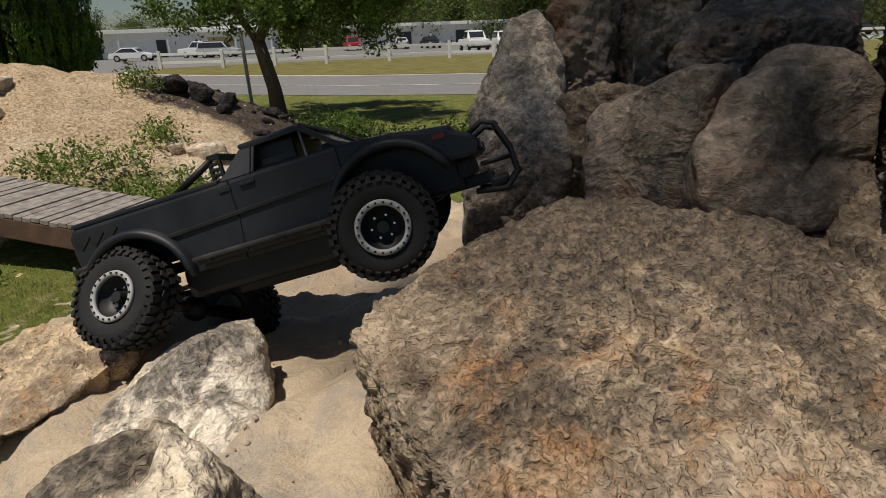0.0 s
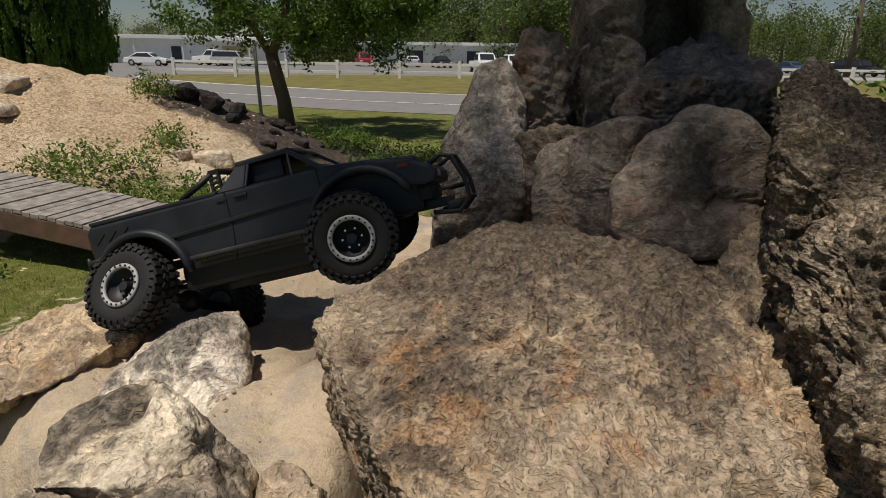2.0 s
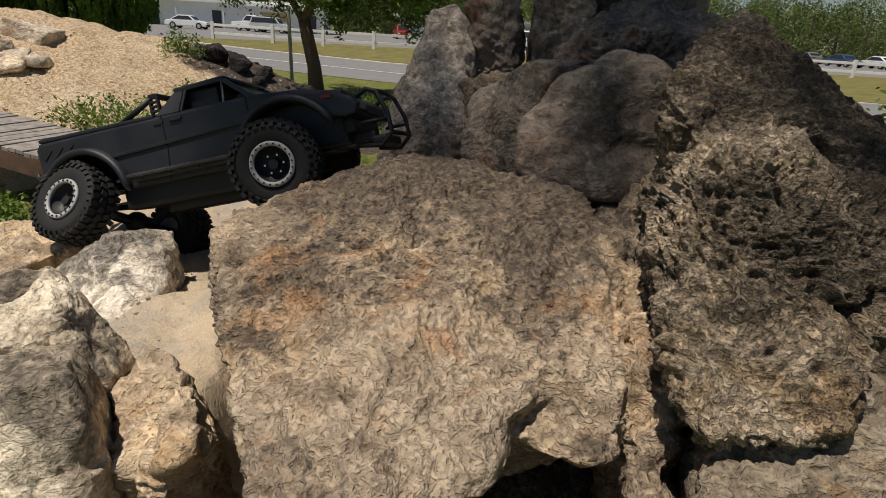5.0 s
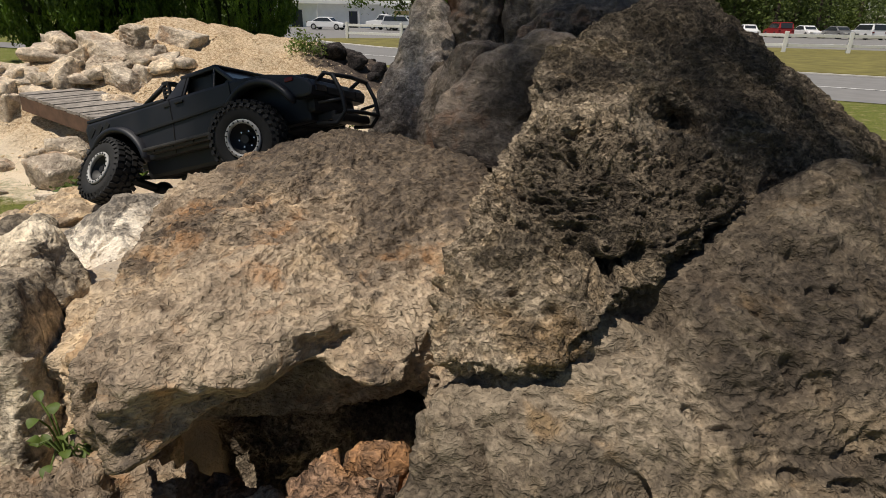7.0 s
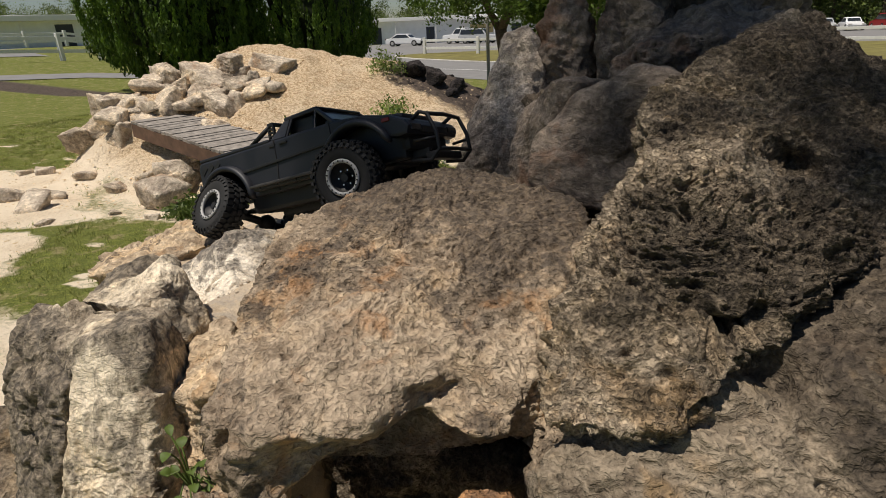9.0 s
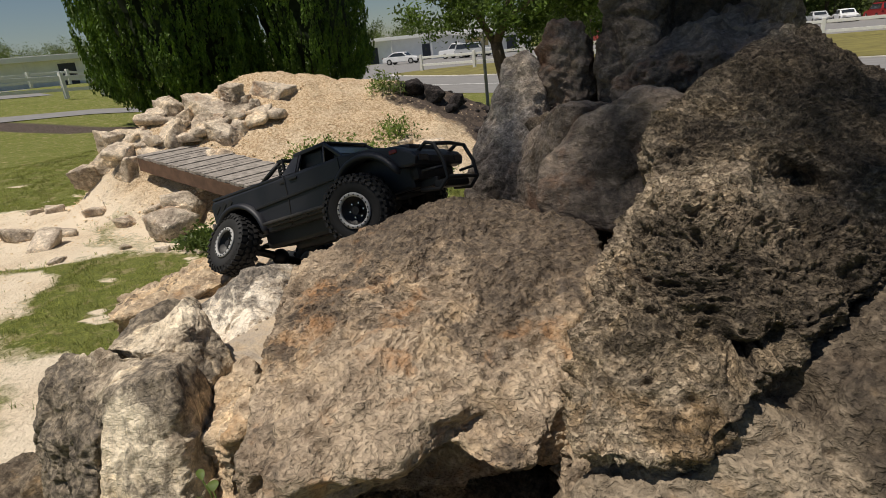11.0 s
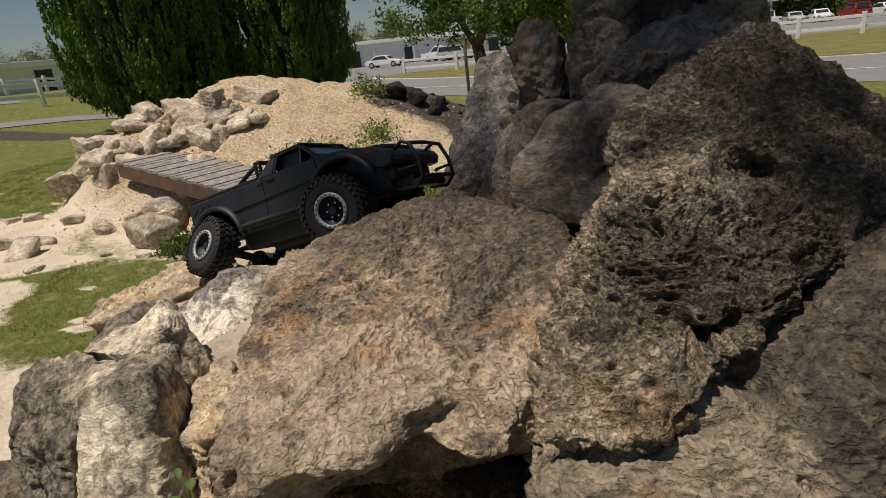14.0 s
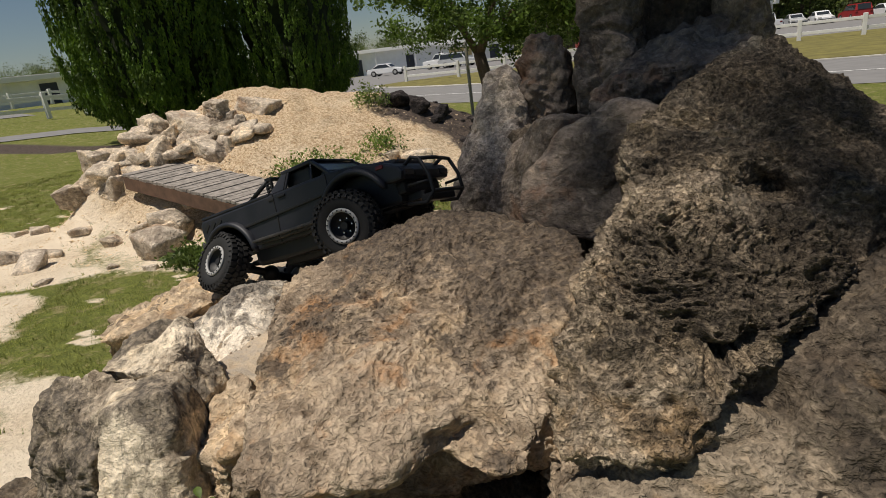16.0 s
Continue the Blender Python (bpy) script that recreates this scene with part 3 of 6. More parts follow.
# ---- boulders ----
PILE_GROUP = "boulders of the rock pile"
rock("boulder", [(-0.10, 0.455, 1.357), (-0.045, 0.505, 1.374), (-0.022, 0.530, 1.384), (0.040, 0.545, 1.415), (0.105, 0.575, 1.437), (0.135, 0.625, 1.428), (0.20, 0.625, 1.413), (0.336, 0.56, 1.412), (0.385, 0.50, 1.383),
                 (0.39, 0.45, 1.355), (0.352, 0.195, 1.280), (0.25, 0.145, 1.306), (0.15, 0.080, 1.312), (0.086, 0.115, 1.303), (0.004, 0.265, 1.333), (-0.045, 0.345, 1.343),
                 (0.138, 0.062, 1.222), (0.172, 0.060, 1.245), (-0.05, 0.47, 1.10), (0.08, 0.40, 1.165), (0.40, 0.44, 1.18), (0.35, 0.6, 1.10), (0.10, 0.66, 1.10)],
     SLAB_ROCK, "broad tan limestone boulder with a dark weathered crown", detail=8, p=70, lump=0.0065, lump_f=8, rough=0.0058, rough_f=24, steps=0.75, ridge=0.0026, ridge_f=52, pits=0.0030, pit_f=70, cracks=0.0035, crack_f=7, grain=0.0013, grain_f=110, layers=0.0022, layer_f=85, bed=(0.35, -0.35, 1.0),
     dents=[(0.175, 0.100, 1.205, 0.040, 0.10), (0.220, 0.130, 1.218, 0.058, 0.24), (0.290, 0.175, 1.222, 0.058, 0.24), (0.19, 0.135, 1.297, 0.011, 0.022), (0.215, 0.155, 1.303, 0.010, 0.022), (0.24, 0.175, 1.305, 0.010, 0.022), (0.29, 0.20, 1.298, 0.010, 0.015), (0.03, 0.25, 1.34, 0.016, 0.010), (0.135, 0.085, 1.298, 0.011, 0.03), (0.172, 0.10, 1.302, 0.011, 0.025)],
     stains=[(0.12, 0.57, 1.41, 0.15, 0, 0.52), (0.28, 0.50, 1.40, 0.12, 0, 0.40), (0.29, 0.39, 1.37, 0.05, 0, 0.16), (0.04, 0.25, 1.34, 0.030, 0, 0.30), (0.10, 0.08, 1.28, 0.05, 0, 0.3), (0.01, 0.352, 1.345, 0.035, 1, 0.6), (0.061, 0.337, 1.35, 0.05, 1, 0.5), (0.049, 0.449, 1.37, 0.04, 1, 0.4), (0.203, 0.252, 1.345, 0.016, 1, 0.7),
             (0.20, 0.20, 1.32, 0.13, 2, 0.5), (0.35, 0.30, 1.31, 0.06, 2, 0.7), (0.08, 0.36, 1.37, 0.10, 2, 0.32), (-0.08, 0.44, 1.34, 0.05, 2, 0.4), (0.05, 0.17, 1.32, 0.06, 2, 0.4), (0.36, 0.50, 1.38, 0.04, 2, 0.4)], seed=3.1, group=PILE_GROUP)
rock("boulder", [(0.414, 0.484, 1.540), (0.405, 0.50, 1.525), (0.425, 0.455, 1.513), (0.475, 0.50, 1.541), (0.452, 0.60, 1.578), (0.50, 0.70, 1.607), (0.555, 0.75, 1.638), (0.60, 0.80, 1.638), (0.69, 0.76, 1.560),
                 (0.80, 0.70, 1.478), (0.87, 0.70, 1.43), (0.70, 0.50, 1.470), (0.655, 0.455, 1.478), (0.56, 0.50, 1.515), (0.66, 0.40, 1.40), (0.50, 0.40, 1.40), (0.43, 0.47, 1.42), (0.45, 0.55, 1.2), (0.8, 0.6, 1.2), (0.62, 0.86, 1.3)],
     CRAG_ROCK, "dark weathered limestone crag rising to a ridge", detail=8, p=50, lump=0.009, lump_f=13, rough=0.0036, rough_f=34, ridge=0.0022, ridge_f=60, pits=0.0035, pit_f=40, pit_much=-0.06, layers=0.0040, layer_f=80, bed=(0.6, -0.1, 1.0), grain=0.0020, grain_f=90,
     dents=[(0.548, 0.455, 1.505, 0.030, 0.050), (0.580, 0.46, 1.495, 0.025, 0.045), (0.474, 0.55, 1.545, 0.014, 0.025), (0.425, 0.455, 1.505, 0.012, 0.015), (0.505, 0.56, 1.56, 0.03, 0.012)],
     stains=[(0.60, 0.66, 1.57, 0.16, 0, 0.35), (0.70, 0.55, 1.47, 0.14, 0, 0.3), (0.42, 0.48, 1.53, 0.03, 2, 0.6), (0.47, 0.60, 1.58, 0.05, 2, 0.4), (0.56, 0.75, 1.635, 0.03, 2, 0.8), (0.56, 0.57, 1.56, 0.05, 1, 0.3)], seed=7.7, group=PILE_GROUP)
rock("boulder", [(0.425, 0.425, 1.512), (0.443, 0.418, 1.519), (0.480, 0.435, 1.523), (0.525, 0.430, 1.518), (0.470, 0.365, 1.500), (0.560, 0.400, 1.492), (0.612, 0.400, 1.474), (0.640, 0.385, 1.440), (0.61, 0.34, 1.420), (0.556, 0.268, 1.405),
                 (0.487, 0.187, 1.345), (0.389, 0.178, 1.330), (0.372, 0.25, 1.362), (0.392, 0.46, 1.436), (0.405, 0.44, 1.47), (0.56, 0.46, 1.47), (0.46, 0.30, 1.27), (0.45, 0.50, 1.25), (0.60, 0.45, 1.3), (0.40, 0.20, 1.30), (0.485, 0.21, 1.31)],
     CRAG_ROCK, "pitted grey limestone buttress, rough and full of holes", detail=8, p=50, lump=0.011, lump_f=13, rough=0.0048, rough_f=36, ridge=0.0036, ridge_f=60, pits=0.0055, pit_f=42, pit_much=0.0, layers=0.0055, layer_f=75, bed=(0.25, -0.45, 1.0), grain=0.0020, grain_f=95,
     dents=[(0.505, 0.34, 1.462, 0.010, 0.025), (0.485, 0.345, 1.468, 0.009, 0.022), (0.467, 0.37, 1.485, 0.008, 0.02), (0.53, 0.40, 1.49, 0.012, 0.02), (0.517, 0.245, 1.395, 0.018, 0.05), (0.543, 0.270, 1.408, 0.018, 0.06), (0.507, 0.25, 1.37, 0.014, 0.04), (0.455, 0.31, 1.43, 0.012, 0.010), (0.52, 0.33, 1.455, 0.012, 0.015)],
     stains=[(0.50, 0.30, 1.43, 0.05, 0, 0.45), (0.58, 0.34, 1.44, 0.06, 0, 0.5), (0.43, 0.21, 1.345, 0.07, 2, 0.6), (0.47, 0.21, 1.355, 0.04, 1, 0.45), (0.47, 0.40, 1.51, 0.05, 2, 0.8), (0.41, 0.40, 1.46, 0.04, 2, 0.5), (0.40, 0.20, 1.34, 0.03, 1, 0.4), (0.55, 0.40, 1.49, 0.04, 2, 0.4)], seed=8.3, group=PILE_GROUP)
rock("boulder", [(0.57, 0.30, 1.372), (0.645, 0.20, 1.325), (0.50, 0.17, 1.312), (0.385, 0.165, 1.305), (0.37, 0.10, 1.23), (0.60, 0.06, 1.2), (0.625, 0.33, 1.420), (0.73, 0.43, 1.475), (0.86, 0.56, 1.45), (0.80, 0.28, 1.335), (0.97, 0.40, 1.25), (0.95, 0.25, 1.15),
                 (0.5, 0.45, 1.34), (0.36, 0.2, 0.9), (0.6, 0.05, 0.9), (1.0, 0.3, 0.9), (0.9, 0.8, 1.0)],
     BASE_ROCK, "mottled limestone boulder under the crag", detail=8, lump=0.014, lump_f=9, rough=0.0035, rough_f=34, ridge=0.0015, cracks=0.005, crack_f=9, pits=0.007, pit_f=26, pit_much=-0.03, layers=0.0012, layer_f=50, grain=0.0012, grain_f=105,
     dents=[(0.53, 0.25, 1.36, 0.02, 0.04), (0.43, 0.115, 1.26, 0.028, 0.05), (0.53, 0.125, 1.27, 0.03, 0.05), (0.60, 0.11, 1.25, 0.03, 0.05), (0.39, 0.13, 1.26, 0.016, 0.03)],
     stains=[(0.52, 0.19, 1.33, 0.07, 2, 0.6), (0.43, 0.16, 1.31, 0.05, 2, 0.35), (0.485, 0.165, 1.31, 0.012, 1, 0.9), (0.70, 0.28, 1.36, 0.09, 0, 0.4), (0.58, 0.20, 1.32, 0.05, 2, 0.6), (0.68, 0.36, 1.43, 0.05, 2, 0.5), (0.80, 0.42, 1.42, 0.08, 0, 0.3), (0.62, 0.27, 1.37, 0.03, 1, 0.5)], seed=2.2, group=PILE_GROUP)
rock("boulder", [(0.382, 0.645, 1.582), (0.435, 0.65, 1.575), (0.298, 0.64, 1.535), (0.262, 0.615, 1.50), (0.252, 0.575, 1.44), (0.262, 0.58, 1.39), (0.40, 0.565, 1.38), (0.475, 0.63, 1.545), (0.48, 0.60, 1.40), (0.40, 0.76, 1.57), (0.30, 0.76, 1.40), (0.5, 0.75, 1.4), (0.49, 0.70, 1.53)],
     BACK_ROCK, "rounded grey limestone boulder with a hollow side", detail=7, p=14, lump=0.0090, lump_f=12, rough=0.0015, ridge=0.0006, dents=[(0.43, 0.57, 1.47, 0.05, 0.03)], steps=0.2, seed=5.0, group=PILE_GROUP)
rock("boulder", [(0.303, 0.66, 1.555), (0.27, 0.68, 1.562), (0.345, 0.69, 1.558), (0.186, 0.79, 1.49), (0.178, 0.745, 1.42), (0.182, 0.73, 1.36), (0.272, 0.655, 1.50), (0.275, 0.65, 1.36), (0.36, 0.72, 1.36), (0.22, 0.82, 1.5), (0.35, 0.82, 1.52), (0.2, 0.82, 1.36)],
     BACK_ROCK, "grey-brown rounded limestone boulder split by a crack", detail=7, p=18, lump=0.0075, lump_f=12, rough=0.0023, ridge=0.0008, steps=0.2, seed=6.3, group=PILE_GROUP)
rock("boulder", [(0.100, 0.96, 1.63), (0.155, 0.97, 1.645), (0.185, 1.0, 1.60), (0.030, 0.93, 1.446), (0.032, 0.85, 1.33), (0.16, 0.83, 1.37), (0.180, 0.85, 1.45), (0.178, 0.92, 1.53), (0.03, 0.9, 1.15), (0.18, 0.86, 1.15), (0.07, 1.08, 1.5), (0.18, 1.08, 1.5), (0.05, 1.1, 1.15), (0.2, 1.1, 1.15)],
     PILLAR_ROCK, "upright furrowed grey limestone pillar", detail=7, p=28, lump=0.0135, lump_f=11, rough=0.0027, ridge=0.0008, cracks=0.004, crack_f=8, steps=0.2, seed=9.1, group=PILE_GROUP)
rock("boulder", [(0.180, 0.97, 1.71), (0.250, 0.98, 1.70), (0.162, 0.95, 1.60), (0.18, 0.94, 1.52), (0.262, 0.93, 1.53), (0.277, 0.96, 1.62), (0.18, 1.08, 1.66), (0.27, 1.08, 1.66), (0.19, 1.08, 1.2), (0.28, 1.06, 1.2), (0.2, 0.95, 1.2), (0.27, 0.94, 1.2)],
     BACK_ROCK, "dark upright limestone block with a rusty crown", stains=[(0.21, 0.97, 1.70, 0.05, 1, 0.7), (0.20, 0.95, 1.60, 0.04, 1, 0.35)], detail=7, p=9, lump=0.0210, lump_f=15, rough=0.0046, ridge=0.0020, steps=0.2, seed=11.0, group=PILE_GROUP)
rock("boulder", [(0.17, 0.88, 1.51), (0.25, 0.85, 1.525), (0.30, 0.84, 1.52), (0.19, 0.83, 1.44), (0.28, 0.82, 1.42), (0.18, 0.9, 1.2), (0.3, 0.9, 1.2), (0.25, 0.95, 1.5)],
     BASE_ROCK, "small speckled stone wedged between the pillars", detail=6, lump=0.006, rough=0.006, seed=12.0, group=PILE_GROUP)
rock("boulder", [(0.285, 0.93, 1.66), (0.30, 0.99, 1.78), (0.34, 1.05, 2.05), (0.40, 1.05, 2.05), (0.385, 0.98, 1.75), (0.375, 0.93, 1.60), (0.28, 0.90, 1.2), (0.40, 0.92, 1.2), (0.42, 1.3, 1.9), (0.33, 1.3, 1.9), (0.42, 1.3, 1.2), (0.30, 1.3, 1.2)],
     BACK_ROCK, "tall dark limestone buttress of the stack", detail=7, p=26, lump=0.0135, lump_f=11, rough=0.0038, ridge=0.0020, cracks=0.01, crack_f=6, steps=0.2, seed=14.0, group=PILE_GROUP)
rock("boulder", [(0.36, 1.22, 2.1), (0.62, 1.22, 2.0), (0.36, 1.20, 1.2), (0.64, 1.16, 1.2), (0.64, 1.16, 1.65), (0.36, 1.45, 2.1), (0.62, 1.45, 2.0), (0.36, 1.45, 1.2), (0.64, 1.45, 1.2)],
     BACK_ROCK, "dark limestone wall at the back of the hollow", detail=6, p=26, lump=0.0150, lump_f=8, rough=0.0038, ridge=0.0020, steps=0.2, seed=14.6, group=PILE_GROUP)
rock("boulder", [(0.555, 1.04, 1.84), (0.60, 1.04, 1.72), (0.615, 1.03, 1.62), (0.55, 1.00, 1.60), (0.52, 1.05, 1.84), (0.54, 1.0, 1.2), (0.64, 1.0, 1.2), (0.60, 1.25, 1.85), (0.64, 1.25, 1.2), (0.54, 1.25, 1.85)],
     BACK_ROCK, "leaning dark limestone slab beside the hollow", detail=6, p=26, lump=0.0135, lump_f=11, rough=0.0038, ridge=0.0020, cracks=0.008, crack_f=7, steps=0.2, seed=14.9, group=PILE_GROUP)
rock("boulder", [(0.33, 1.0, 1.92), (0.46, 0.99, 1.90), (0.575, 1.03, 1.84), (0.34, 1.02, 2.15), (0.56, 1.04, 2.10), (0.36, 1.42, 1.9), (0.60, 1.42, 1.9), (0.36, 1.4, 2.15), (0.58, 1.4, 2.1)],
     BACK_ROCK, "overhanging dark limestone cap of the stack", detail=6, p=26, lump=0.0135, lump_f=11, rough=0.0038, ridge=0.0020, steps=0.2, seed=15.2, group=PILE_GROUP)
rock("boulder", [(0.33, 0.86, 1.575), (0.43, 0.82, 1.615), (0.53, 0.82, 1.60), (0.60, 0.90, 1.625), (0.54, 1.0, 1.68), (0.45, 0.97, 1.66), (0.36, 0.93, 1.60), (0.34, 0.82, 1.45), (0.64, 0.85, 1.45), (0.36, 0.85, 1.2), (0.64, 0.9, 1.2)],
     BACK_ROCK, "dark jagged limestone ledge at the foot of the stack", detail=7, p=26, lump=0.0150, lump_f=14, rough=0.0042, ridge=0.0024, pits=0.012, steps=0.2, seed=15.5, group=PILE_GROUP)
rock("boulder", [(-0.18, 0.173, 1.293), (-0.145, 0.188, 1.307), (-0.098, 0.214, 1.318), (-0.073, 0.212, 1.234), (-0.20, 0.27, 1.305), (-0.13, 0.275, 1.300), (-0.178, 0.135, 1.17), (-0.045, 0.13, 1.13), (0.0, 0.10, 0.9), (-0.16, 0.03, 0.95), (-0.23, 0.10, 0.9),
                 (-0.20, 0.30, 0.9), (-0.05, 0.28, 1.0), (-0.1, 0.0, 0.7)],
     CREAM_ROCK, "cream limestone boulder with a fresh upright face", detail=7, p=50, lump=0.008, lump_f=10, rough=0.0032, rough_f=24, ridge=0.0010, layers=0.0018, layer_f=55, bed=(1.0, 0.5, 0.15), grain=0.0012, grain_f=65,
     dents=[(-0.085, 0.19, 1.25, 0.02, 0.012), (-0.155, 0.14, 1.16, 0.03, 0.010)],
     stains=[(-0.13, 0.23, 1.31, 0.05, 0, 0.3), (-0.09, 0.20, 1.29, 0.03, 0, 0.5), (-0.15, 0.17, 1.27, 0.05, 2, 0.6), (-0.12, 0.11, 1.18, 0.12, 2, 0.4), (-0.15, 0.12, 1.12, 0.05, 1, 0.2)], seed=18.0, group=PILE_GROUP)
rock("boulder", [(-0.365, 0.221, 1.266), (-0.338, 0.24, 1.288), (-0.27, 0.245, 1.306), (-0.15, 0.25, 1.300), (-0.185, 0.190, 1.288), (-0.195, 0.155, 1.235), (-0.34, 0.165, 1.20), (-0.386, 0.190, 1.199), (-0.385, 0.20, 1.12), (-0.37, 0.12, 0.9), (-0.22, 0.07, 0.9), (-0.37, 0.3, 1.05), (-0.22, 0.3, 1.1), (-0.20, 0.145, 1.1)],
     CREAM_ROCK, "dark furrowed limestone boulder leaning on the cream one", detail=7, p=40, lump=0.009, lump_f=11, rough=0.004, rough_f=24, ridge=0.0015, layers=0.0030, layer_f=45, bed=(1.0, 0.4, 0.05), cracks=0.006, crack_f=10, grain=0.0012, grain_f=65,
     dents=[(-0.285, 0.165, 1.20, 0.018, 0.020), (-0.30, 0.14, 1.10, 0.018, 0.018)],
     stains=[(-0.33, 0.17, 1.20, 0.09, 0, 0.9), (-0.27, 0.13, 1.14, 0.08, 0, 0.8), (-0.30, 0.12, 1.02, 0.10, 0, 1.0), (-0.23, 0.16, 1.22, 0.04, 0, 0.6), (-0.30, 0.24, 1.295, 0.05, 2, 0.4)], seed=18.6, group=PILE_GROUP)
rock("boulder", [(-0.212, 0.345, 1.351), (-0.25, 0.345, 1.338), (-0.186, 0.345, 1.320), (-0.31, 0.325, 1.300), (-0.123, 0.328, 1.262), (-0.166, 0.34, 1.280), (-0.121, 0.287, 1.248), (-0.24, 0.385, 1.322), (-0.29, 0.37, 1.295), (-0.28, 0.25, 1.300), (-0.155, 0.275, 1.302), (-0.19, 0.24, 1.310),
                 (-0.2, 0.36, 1.1), (-0.3, 0.3, 1.1), (-0.11, 0.3, 1.1)],
     CREAM_ROCK, "whitish limestone knob with a hollow top", detail=7, p=44, lump=0.009, lump_f=12, rough=0.0030, rough_f=24, ridge=0.0010, layers=0.0016, layer_f=55, bed=(0.6, 0.5, 0.6), grain=0.0010, grain_f=65,
     dents=[(-0.232, 0.325, 1.330, 0.018, 0.032), (-0.150, 0.315, 1.295, 0.018, 0.012), (-0.22, 0.27, 1.31, 0.025, 0.010)],
     stains=[(-0.235, 0.33, 1.33, 0.020, 0, 0.9), (-0.28, 0.31, 1.31, 0.04, 0, 0.5), (-0.14, 0.31, 1.27, 0.03, 0, 0.3), (-0.195, 0.335, 1.34, 0.030, 2, 0.9), (-0.20, 0.27, 1.31, 0.05, 2, 0.4)], seed=18.3, group=PILE_GROUP)
rock("boulder", [(-0.115, 0.275, 1.244), (-0.051, 0.300, 1.262), (-0.010, 0.245, 1.257), (-0.017, 0.200, 1.242), (-0.086, 0.225, 1.223), (-0.151, 0.330, 1.256), (-0.092, 0.340, 1.269), (-0.10, 0.30, 1.0), (0.02, 0.30, 1.0), (-0.02, 0.15, 1.0)],
     FLAT_ROCK, "crumbling pinkish limestone rubble between two boulders", detail=6, p=20, lump=0.012, lump_f=16, rough=0.007, rough_f=34, ridge=0.002, cracks=0.005, crack_f=22, seed=19.2, group=PILE_GROUP)
rock("boulder", [(-0.285, 0.545, 1.303), (-0.262, 0.575, 1.300), (-0.25, 0.66, 1.275), (-0.212, 0.545, 1.245), (-0.206, 0.515, 1.232), (-0.225, 0.465, 1.205), (-0.275, 0.435, 1.195), (-0.365, 0.455, 1.205), (-0.385, 0.50, 1.230),
                 (-0.365, 0.66, 1.235), (-0.40, 0.58, 1.1), (-0.22, 0.60, 1.1), (-0.24, 0.47, 1.1), (-0.37, 0.46, 1.1)],
     WHITE_ROCK, "pale streaked limestone rock under the rear wheel", detail=7, lump=0.008, lump_f=9, rough=0.0025, ridge=0.0010, layers=0.0028, layer_f=55, bed=(0.8, -0.4, 0.7), stains=[(-0.29, 0.565, 1.30, 0.045, 0, 0.8), (-0.33, 0.54, 1.28, 0.03, 0, 0.7), (-0.37, 0.50, 1.25, 0.03, 0, 0.4), (-0.32, 0.48, 1.25, 0.07, 2, 0.6), (-0.24, 0.50, 1.24, 0.05, 2, 0.8)], seed=20.0, group=PILE_GROUP)
rock("boulder", [(-0.425, 0.585, 1.238), (-0.452, 0.490, 1.228), (-0.60, 0.455, 1.205), (-0.76, 0.62, 1.165), (-0.56, 0.70, 1.240), (-0.40, 0.66, 1.245), (-0.42, 0.95, 1.17), (-0.76, 0.92, 1.07), (-0.80, 0.70, 1.05),
                 (-0.47, 0.60, 1.17), (-0.50, 0.54, 1.165), (-0.62, 0.50, 1.13), (-0.70, 0.62, 1.0), (-0.45, 0.85, 1.0)],
     FLAT_ROCK, "low flat tan limestone rock in the sand", detail=6, lump=0.012, lump_f=10, rough=0.006, ridge=0.003, cracks=0.01, crack_f=8, seed=22.0, group=PILE_GROUP)
rock("boulder", [(-0.75, 0.25, 0.98), (-0.55, 0.30, 1.0), (-0.40, 0.25, 0.95), (-0.42, 0.1, 0.85), (-0.85, 0.15, 0.8), (-0.7, 0.02, 0.7), (-0.45, 0.0, 0.6), (-0.9, 0.3, 0.5), (-0.4, 0.4, 0.5), (-0.7, 0.5, 0.9)],
     BASE_ROCK, "grey limestone rock low on the pile", detail=6, lump=0.02, lump_f=8, rough=0.008, cracks=0.02, crack_f=6, seed=24.0, group=PILE_GROUP)
rock("boulder", [(-0.05, 0.40, 1.12), (0.15, 0.36, 1.13), (0.40, 0.36, 1.15), (0.45, 0.5, 1.14), (0.0, 0.6, 1.12), (-0.05, 0.30, 0.6), (0.45, 0.26, 0.6), (0.45, 0.6, 0.6), (0.0, 0.6, 0.6)],
     CRAG_ROCK, "dark rock at the back of the hollow", detail=6, lump=0.03, lump_f=9, rough=0.012, ridge=0.005, cracks=0.015, crack_f=7, seed=25.0, group=PILE_GROUP)
rock("boulder", [(0.275, 0.15, 1.205), (0.31, 0.16, 1.235), (0.36, 0.155, 1.235), (0.37, 0.09, 1.21), (0.26, 0.09, 1.14), (0.24, 0.2, 1.0), (0.40, 0.2, 1.0), (0.25, 0.0, 0.9), (0.4, 0.0, 0.9)],
     RED_ROCK, "broken reddish stone in the hollow under the boulder", detail=6, lump=0.03, lump_f=18, rough=0.012, ridge=0.006, cracks=0.014, crack_f=22, pits=0.012, pit_f=34, seed=26.0, group=PILE_GROUP)
